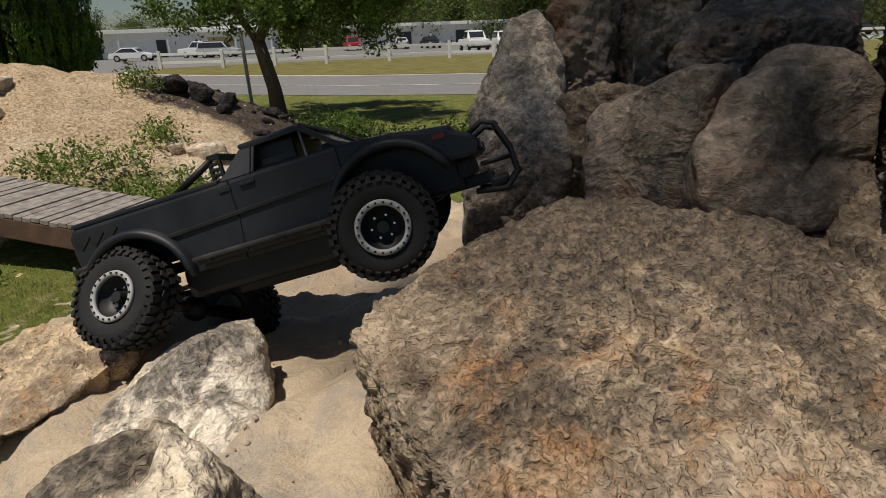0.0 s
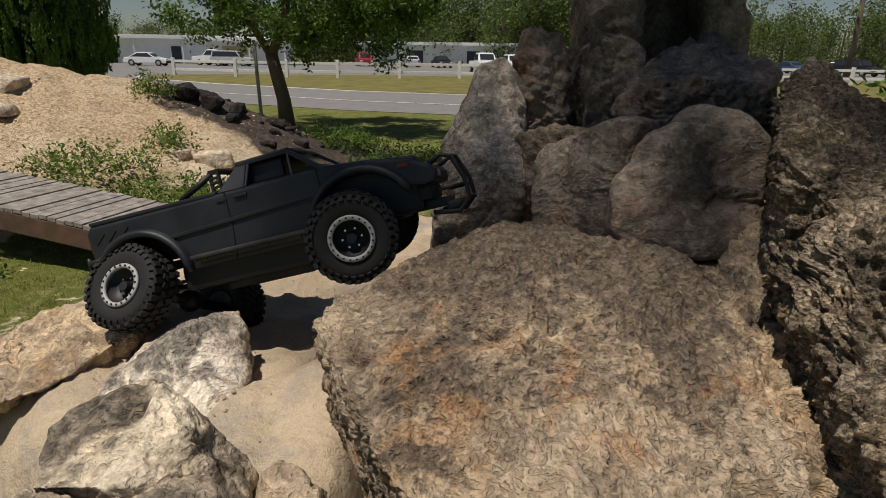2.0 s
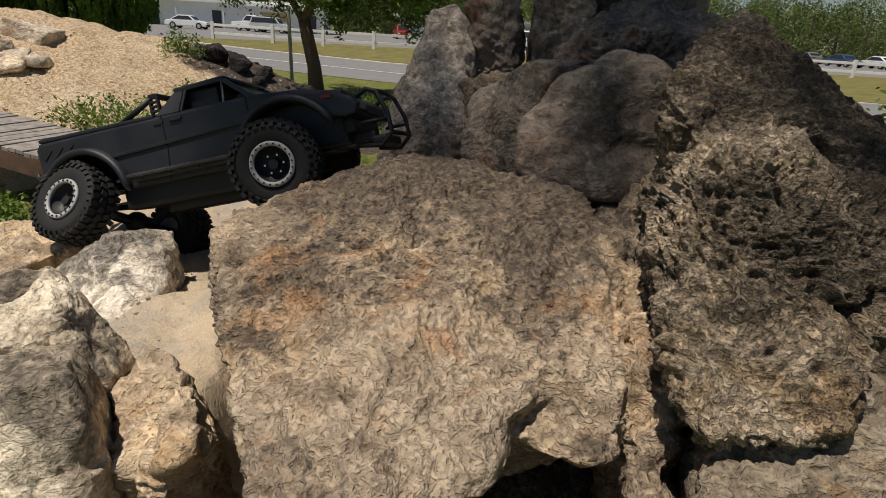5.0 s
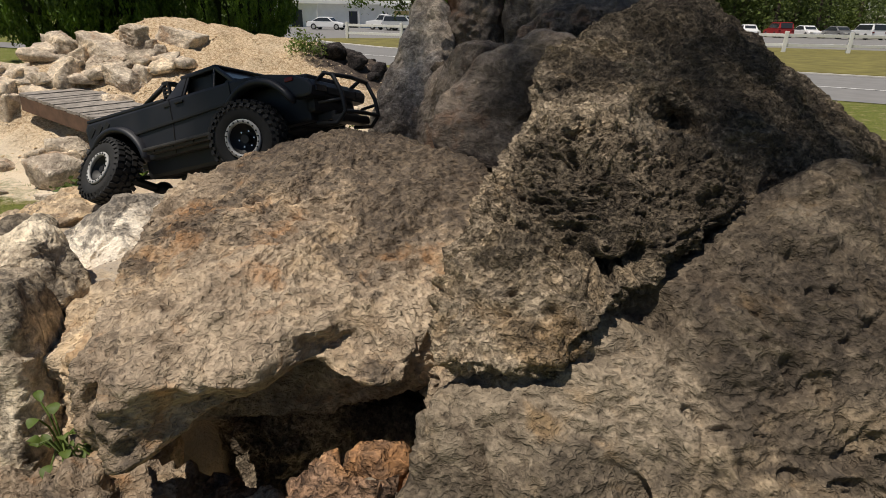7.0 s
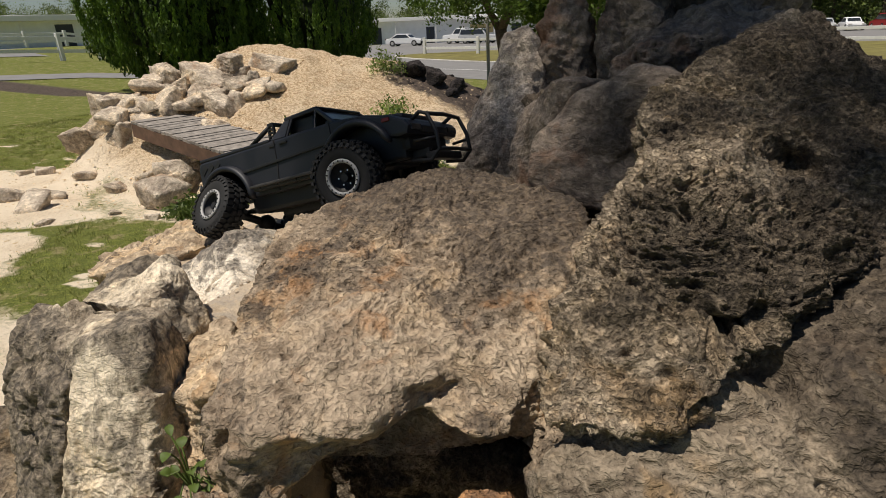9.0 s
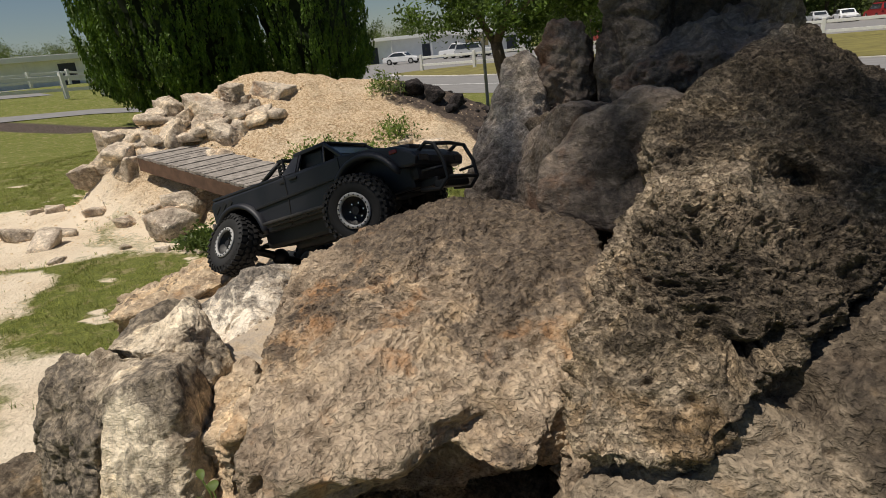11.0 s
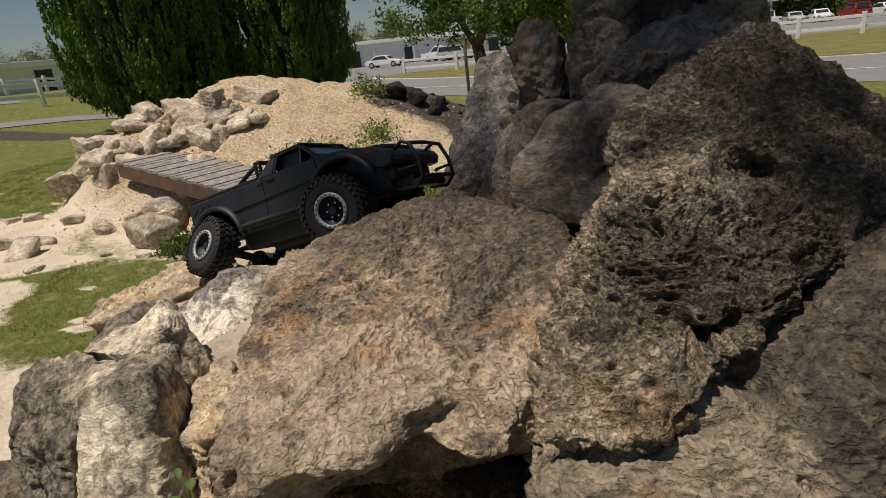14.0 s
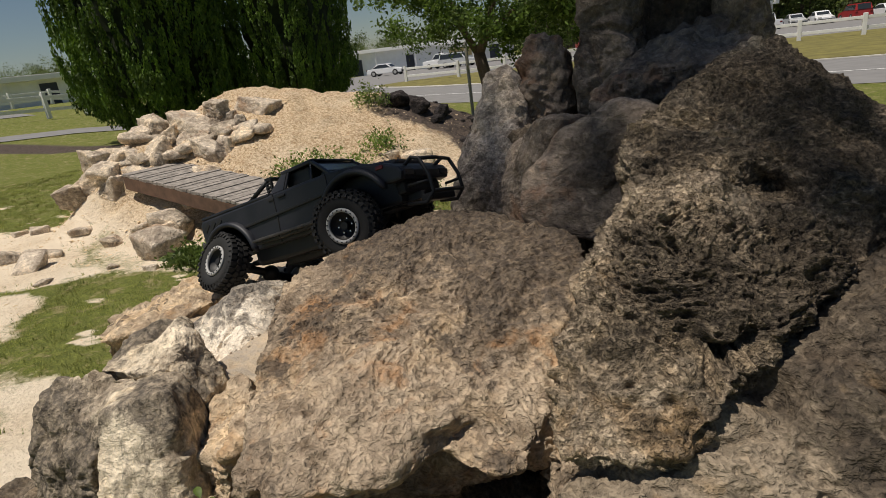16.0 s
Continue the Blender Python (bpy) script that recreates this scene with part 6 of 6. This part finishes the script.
def vehicle(at, turn, kind, color, label):
    x, y = at
    c = thing("car" if kind != "pickup" else "pickup_truck", (x, y, on_ground(x, y, 0) + 0.015), label, "car" if kind != "pickup" else "pickup truck", "parked vehicles", turn=turn)
    paint = plain("car_paint", color, 0.3, 0.0, 0.03, 1.0)
    L, W, H = {"sedan": (4.7, 1.8, 1.42), "suv": (4.8, 1.9, 1.75), "pickup": (5.6, 1.95, 1.85)}[kind]
    z0 = 0.28
    if kind == "sedan":
        low = [(-2.35, z0), (2.35, z0), (2.35, 0.66), (1.25, 0.88), (-1.55, 0.92), (-2.3, 0.86)]
        top = [(-1.75, 0.90), (1.05, 0.88), (0.35, 1.40), (-0.85, 1.42)]
    elif kind == "suv":
        low = [(-2.4, z0), (2.4, z0), (2.4, 0.85), (1.35, 1.02), (-2.35, 1.02)]
        top = [(-2.35, 1.0), (1.25, 1.0), (0.65, 1.72), (-2.1, 1.74)]
    else:
        low = [(-2.8, 0.45), (2.8, 0.45), (2.8, 1.0), (1.5, 1.12), (-2.8, 1.08)]
        top = [(-0.7, 1.1), (1.4, 1.1), (0.8, 1.83), (-0.55, 1.85)]

    def slab(profile, w0, w1, bev):
        bm = bmesh.new()
        n = len(profile)
        zmax = max(z for _, z in profile)
        zmin = min(z for _, z in profile)
        a = [bm.verts.new((px, -(w0 + (w1 - w0) * (pz - zmin) / (zmax - zmin)) / 2, pz)) for px, pz in profile]
        b = [bm.verts.new((px, (w0 + (w1 - w0) * (pz - zmin) / (zmax - zmin)) / 2, pz)) for px, pz in profile]
        bm.faces.new(a)
        bm.faces.new(b[::-1])
        for i in range(n):
            bm.faces.new((a[i], b[i], b[(i + 1) % n], a[(i + 1) % n]))
        bmesh.ops.recalc_face_normals(bm, faces=bm.faces[:])
        bmesh.ops.bevel(bm, geom=bm.edges[:], offset=bev, segments=2, affect="EDGES")
        return bm

    part("body", slab(low, W, W * 0.97, 0.07), paint, c)
    cab = part("cabin", slab(top, W * 0.92, W * 0.74, 0.06), paint, c)
    (xa, za), (xb, zb), (xc, zc), (xd, zd) = top
    for s in (-1, 1):
        g = bmesh.new()
        q = [(xa + 0.22, 0.12), (xb - 0.22, 0.12), (xc - 0.05, 0.85), (xd + 0.08, 0.85)]
        wy = lambda t: (W * 0.92 + (W * 0.74 - W * 0.92) * t) / 2 + 0.012
        g.faces.new([g.verts.new((px, s * wy(t), za + (zc - za) * t)) for px, t in q])
        r = bmesh.ops.extrude_face_region(g, geom=g.faces[:])
        for e in r["geom"]:
            if isinstance(e, bmesh.types.BMVert):
                e.co.y -= s * 0.03
        part("side_window", g, CARGLASS, cab)
    for xx, zz, ang in (((xb + xc) / 2 + 0.02, (zb + zc) / 2, math.degrees(math.atan2(xb - xc, zc - zb))), ((xa + xd) / 2 - 0.02, (za + zd) / 2, -math.degrees(math.atan2(xd - xa, zd - za)))):
        part("windscreen", box_bm((0.03, W * 0.68, math.hypot(zc - zb, 0.5) * 0.72), (xx, 0, zz), 0.0, turn=pose(0, 0, 0, 0, -ang, 0)), CARGLASS, cab)
    for wx in (-L * 0.30, L * 0.31):
        for s in (-1, 1):
            wb = bmesh.new()
            bmesh.ops.create_cone(wb, cap_ends=True, segments=20, radius1=0.34, radius2=0.34, depth=0.24, matrix=Matrix.Translation((wx, s * (W / 2 - 0.09), 0.34)) @ Matrix.Rotation(math.pi / 2, 4, "X"))
            wo = part("wheel", wb, TYRE_FAR, c)
            rb_ = bmesh.new()
            bmesh.ops.create_cone(rb_, cap_ends=True, segments=16, radius1=0.2, radius2=0.2, depth=0.26, matrix=Matrix.Translation((wx, s * (W / 2 - 0.09), 0.34)) @ Matrix.Rotation(math.pi / 2, 4, "X"))
            part("hubcap", rb_, STEEL, wo)
    for s in (-1, 1):
        part("headlight", box_bm((0.06, 0.36, 0.14), (L / 2 - 0.01, s * W * 0.36, 0.68), 0.02), LAMP_LENS, c)
        part("tail_light", box_bm((0.06, 0.25, 0.16), (-L / 2 + 0.01, s * W * 0.38, 0.80), 0.02), RED_LENS, c)
    part("bumper", box_bm((0.16, W * 0.96, 0.2), (L / 2 - 0.02, 0, 0.42), 0.04), TYRE_FAR, c)
    return c


WHITE_P, SILVER, RED_P, BLACK_P, BLUE_P, GREY_P = (0.8, 0.8, 0.8), (0.5, 0.51, 0.52), (0.35, 0.03, 0.03), (0.02, 0.02, 0.022), (0.05, 0.09, 0.18), (0.18, 0.18, 0.18)
vehicle((-33.8, 66), 4, "sedan", WHITE_P, "white sedan parked in front of the low building")
vehicle((-28.5, 72), 168, "pickup", WHITE_P, "white pickup parked by the annex")
vehicle((-25.8, 70), 0, "suv", SILVER, "silver estate car parked by the annex")
vehicle((2.9, 58), -80, "pickup", WHITE_P, "white pickup parked nose to the fence")
vehicle((6.5, 66), -85, "suv", WHITE_P, "white van parked beyond the fence")
for k, (az, d, kind, col, lab) in enumerate([(-4.0, 74, "sedan", SILVER, "silver car parked in the lot"), (-1.2, 72, "sedan", BLACK_P, "dark car parked in the lot"), (-8.5, 76, "suv", RED_P, "red car parked under the trees"),
        (6.2, 62, "pickup", WHITE_P, "white pickup truck parked in the row"), (8.2, 66, "sedan", SILVER, "silver car parked in the row"), (10.0, 64, "sedan", WHITE_P, "white car parked in the row"), (12.2, 66, "suv", RED_P, "red car parked in the row"),
        (14.2, 68, "sedan", WHITE_P, "white saloon parked in the row"), (16.4, 66, "sedan", GREY_P, "grey car parked in the row"), (18.2, 68, "suv", WHITE_P, "white estate parked in the row"), (20.5, 70, "pickup", BLACK_P, "black pickup parked under the trees"),
        (23.5, 72, "sedan", SILVER, "pale car parked under the trees"), (26.5, 74, "sedan", GREY_P, "grey saloon parked under the trees"), (29.0, 66, "sedan", BLUE_P, "dark blue car parked under the trees"), (33.5, 60, "suv", BLACK_P, "black car facing the fence"), (31.2, 68, "sedan", WHITE_P, "white car under the trees")]):
    a = radians(az)
    d += 20 if az > 5 else 6
    vehicle((d * math.sin(a), d * math.cos(a)), (-80 if k % 3 else 100) + 7 * math.sin(k), kind, col, lab)

# post by the road
post = thing("signpost", (-4.75, 14.5, on_ground(-4.75, 14.5, 0.0)), "thin grey metal post beside the road", "post")
part("pole", tube_bm([(0, 0, -0.2), (-0.04, 0, 1.9)], 0.045, 8), plain("grey_post", (0.3, 0.29, 0.27), 0.7), post)

# ---- the shade tree behind the camera, whose crown dapples the rock pile ----
def shade_tree():
    r = np.random.default_rng(77)
    aim = Vector((0.42, 1.02, 1.62)) + sun_way * 10.0
    base = Vector((3.4, -1.8, 0))
    t = thing("shade_tree", tuple(base), "tall broad-leaved tree spreading its boughs over the rocks", "tree")
    c = aim - base
    paths = [([(0, 0, -0.2), (0.05, 0.1, 1.5), (0.0, 0.0, 5.5), (-0.4, 0.1, 8.4)], [0.26, 0.2, 0.17, 0.12]), ([(-0.4, 0.1, 8.3), tuple(c * 0.6 + Vector((0, 0, 3.6))), tuple(c + Vector((0.3, 0.2, 0.1)))], [0.09, 0.05, 0.012]),
             ([(-0.4, 0.1, 8.3), tuple(c * 0.7 + Vector((0.2, 0.3, 2.7))), tuple(c + Vector((0.1, 0.4, 0.3)))], [0.07, 0.035, 0.01])]
    vs, fs = [], []
    for pts, radii in paths:
        v, f = cross_tube(pts, radii, 10)
        fs += [tuple(i + len(vs) for i in q) for q in f]
        vs += v
    mesh_ob("trunk", vs, fs, BARK, smooth=True, parent=t)
    crowns = []
    for under, far, radius, n in (((0.47, 1.12, 1.75), 10.0, (0.42, 0.26, 0.4), 620), ((0.36, 0.70, 1.50), 9.7, (0.18, 0.17, 0.3), 85), ((0.13, 0.92, 1.52), 10.2, (0.17, 0.17, 0.3), 60),
                                  ((-0.04, 0.74, 1.42), 9.9, (0.26, 0.15, 0.3), 130), ((0.64, 0.64, 1.54), 10.1, (0.20, 0.18, 0.3), 60), ((0.72, 0.46, 1.45), 9.8, (0.15, 0.12, 0.3), 45), ((0.50, 0.88, 1.62), 10.3, (0.16, 0.13, 0.3), 110)):
        d = r.normal(0, 1, (n, 3))
        d /= np.linalg.norm(d, axis=1)[:, None]
        crowns.append(np.array(Vector(under) + sun_way * far - base) + d * radius * r.uniform(0, 1, (n, 1)) ** 0.45)
    cs = np.concatenate(crowns)
    v, f = leaves(r, cs, 2, 0.05, 0.040, slim=0.5)
    mesh_ob("crown", v, f, LEAF, parent=t)


shade_tree()


def palm(at, tall, seed):
    r = random.Random(seed)
    t = thing("palm_tree", at, "tall fan palm at the edge of the woods", "tree")
    vs, fs = cross_tube([(0, 0, -0.2), (0.1, 0, tall * 0.5), (0, 0, tall)], [0.28, 0.22, 0.24], 9)
    mesh_ob("trunk", vs, fs, BARK, smooth=True, parent=t)
    bm = bmesh.new()
    for k in range(46):
        a, up = r.uniform(0, 6.283), r.uniform(-1.0, 1.3)
        d = Vector((math.cos(a) * math.cos(up), math.sin(a) * math.cos(up), math.sin(up)))
        tip = Vector((0, 0, tall)) + d * r.uniform(1.1, 1.5)
        side = d.cross(Vector((0, 0, 1))).normalized()
        for j in range(9):
            u = (j - 4) / 4
            end = tip + (d * (1 - 0.3 * abs(u)) + side * u) * 0.9 - Vector((0, 0, 0.35 * abs(u)))
            w = side * 0.05 if j != 4 else d.cross(side) * 0.05
            bm.faces.new([bm.verts.new(tip - w), bm.verts.new(tip + w), bm.verts.new(end)])
    part("crown", bm, WOODS, t)


palm((37.5, 58.0, 0), 7.2, 5)

# ---- grass, weeds, pebbles ----
def cover_at(x, y):
    i = np.clip(np.searchsorted(COVER["ys"], y), 0, len(COVER["ys"]) - 1)
    j = np.clip(np.searchsorted(COVER["xs"], x), 0, len(COVER["xs"]) - 1)
    return COVER["sand"][i, j] + COVER["soil"][i, j]


def grass():
    r = np.random.default_rng(3)
    n = 60000
    x, y = r.uniform(-13.5, -1.2, n), r.uniform(1.2, 10.5, n)
    keep = (cover_at(x, y) < 0.50 - 0.35 * r.uniform(0, 1, n) + 0.5 * (r.uniform(0, 1, n) < 0.05)) & (y > 0.9 - 0.35 * (x + 1.2) * 0.3)
    keep &= np.sin(x * 5.1 + 2 * np.sin(y * 3.7)) * np.sin(y * 6.3 + x * 1.9) + 0.5 * np.sin(x * 13 + y * 9) > r.uniform(-1.3, 0.5, n)
    x, y = x[keep], y[keep]
    k = 5
    x, y = np.repeat(x, k) + r.normal(0, 0.018, len(x) * k), np.repeat(y, k) + r.normal(0, 0.018, len(y) * k)
    z = ground_h(x, y) - 0.01
    m = len(x)
    h = r.uniform(0.018, 0.05, m)
    a = r.uniform(0, 2 * math.pi, m)
    lean = r.uniform(0.1, 0.9, m) * h
    w = 0.0035
    p0 = np.stack([x - w * np.cos(a), y - w * np.sin(a), z], 1)
    p1 = np.stack([x + w * np.cos(a), y + w * np.sin(a), z], 1)
    p2 = np.stack([x + lean * np.sin(a), y - lean * np.cos(a), z + h], 1)
    v = np.stack([p0, p1, p2], 1).reshape(-1, 3)
    ob = mesh_ob("grass", v, np.arange(3 * m).reshape(-1, 3), GRASS)
    tagged(ob, "short worn yellow-green turf blades", "grass", kind="stuff")


grass()


def shrub(name, at, radius, clumps, per, leaf, label, seed, mat=WEED, slim=0.45, category="shrub"):
    r = np.random.default_rng(seed)
    t = thing(name, at, label, category)
    d = r.normal(0, 1, (clumps, 3))
    d /= np.linalg.norm(d, axis=1)[:, None]
    d[:, 2] = np.abs(d[:, 2])
    cs = d * np.array(radius) * r.uniform(0.15, 1, (clumps, 1)) ** 0.6
    v, f = leaves(r, cs, per, leaf * 1.6, leaf, up=0.6, slim=slim)
    mesh_ob("leaves", v, f, mat, parent=t)
    vs, fs = [], []
    for c in cs[:: max(1, clumps // 14)]:
        a, b = cross_tube([(c[0] * 0.1, c[1] * 0.1, -0.05), tuple(c)], [leaf * 0.16, leaf * 0.07], 5)
        fs += [tuple(i + len(vs) for i in q) for q in b]
        vs += a
    mesh_ob("stems", vs, fs, BARK, parent=t)
    return t


for k, (x, y, rx, ry, h, n) in enumerate([(-3.75, 5.75, 0.70, 0.7, 0.26, 130), (-2.85, 5.65, 0.75, 0.8, 0.30, 210), (-3.3, 5.2, 0.7, 0.5, 0.22, 130), (-2.5, 5.2, 0.6, 0.5, 0.20, 120), (-3.3, 6.6, 0.35, 0.3, 0.25, 50),
                                           (-3.95, 7.75, 0.35, 0.3, 0.35, 60), (-3.6, 3.75, 0.34, 0.26, 0.24, 170), (-4.0, 3.75, 0.30, 0.22, 0.18, 130), (-4.15, 4.3, 0.2, 0.15, 0.14, 40)]):
    shrub("weed", (x, y, on_ground(x, y, 0.0)), (rx, ry, h), n, 12, 0.026, "patch of low green weeds growing in the sand", 400 + k, category="weeds")
for k, (x, y, rx, ry, h, n) in enumerate([(-1.6, 9.2, 0.7, 0.4, 0.32, 90), (-0.6, 9.0, 0.6, 0.4, 0.30, 90), (0.3, 9.3, 0.7, 0.5, 0.36, 100), (-1.0, 8.2, 0.6, 0.4, 0.22, 70), (-2.0, 9.9, 0.6, 0.4, 0.25, 70)]):
    shrub("bush", (x, y, on_ground(x, y, 0.0)), (rx, ry, h), n, 12, 0.034, "dark green undergrowth in the shade of the oak", 430 + k, LEAF)
shrub("juniper_bush", (3.75, 4.35, 0.0), (0.70, 0.70, 2.0), 420, 30, 0.045, "feathery yellow-green bush beside the rock pile", 450, CYPRESS, 0.3)


def sprout():
    """The small broad-leaved weed in the gap between two boulders."""
    t = thing("weed", (-0.006, 0.158, 1.165), "small broad-leaved green weed sprouting between boulders", "weeds")
    r = random.Random(4)
    for k in range(18):
        a, h = r.uniform(0, 6.28), r.uniform(-0.020, 0.046)
        out = 0.012 + 0.030 * r.random()
        tip = Vector((out * math.cos(a), out * 0.8 * math.sin(a) - 0.006, h))
        part("stem", tube_bm([(0, 0, -0.02), tuple(tip * 0.55 + Vector((0, 0, 0.006))), tuple(tip)], 0.0010, 5), WEED, t)
        bm = bmesh.new()
        L, W = r.uniform(0.009, 0.019), r.uniform(0.004, 0.007)
        rows = []
        for i in range(6):
            u = i / 5
            wd = W * math.sin(math.pi * min(1, u * 0.95 + 0.05)) ** 0.7
            z = 0.004 * math.sin(u * 3) - 0.003 * u
            rows.append([bm.verts.new((L * u, -wd, z + 0.002)), bm.verts.new((L * u, 0, z)), bm.verts.new((L * u, wd, z + 0.002))])
        for p, q in zip(rows, rows[1:]):
            for i in (0, 1):
                bm.faces.new((p[i], p[i + 1], q[i + 1], q[i]))
        bmesh.ops.transform(bm, matrix=Matrix.Translation(tip) @ Matrix.Rotation(a, 4, "Z") @ Matrix.Rotation(r.uniform(-0.6, 0.5), 4, "Y"), verts=bm.verts)
        part("leaf", bm, WEED, t, smooth=True)


sprout()


def pebbles():
    r = np.random.default_rng(9)
    d, f = ico(2)
    V, F, b = [], [], 0
    for k in range(300):
        x, y = r.uniform(-0.35, 0.05), r.uniform(0.25, 1.0)
        s = 0.0010 + 0.0028 * r.uniform(0, 1) ** 3
        V.append(np.array((x, y, height_on(SHELF, x, y))) + d * s * r.uniform(0.5, 1.5, 3) * r.uniform(0.7, 1.2, (len(d), 1)))
        F.append(f + b)
        b += len(d)
    tagged(mesh_ob("pebbles", np.concatenate(V), np.concatenate(F), SAND, smooth=True), "scattered pale grit on the sand shelf", "pebbles", kind="stuff")
    d, f = ico(1)
    V, F, b = [], [], 0
    for k in range(8000):
        x, y = r.uniform(-8.5, -2.2), r.uniform(2.0, 10.0)
        if cover_at(np.array([x]), np.array([y]))[0] < 0.4:
            continue
        s = 0.006 + 0.016 * r.uniform(0, 1) ** 4
        V.append(np.array((x, y, height_on(COVER, x, y))) + d * s * r.uniform(0.4, 1.5, 3) * (1, 1, 0.45))
        F.append(f + b)
        b += len(d)
    tagged(mesh_ob("rubble", np.concatenate(V), np.concatenate(F), CHIP), "small chips of limestone scattered over the mound", "rubble", kind="stuff")


pebbles()
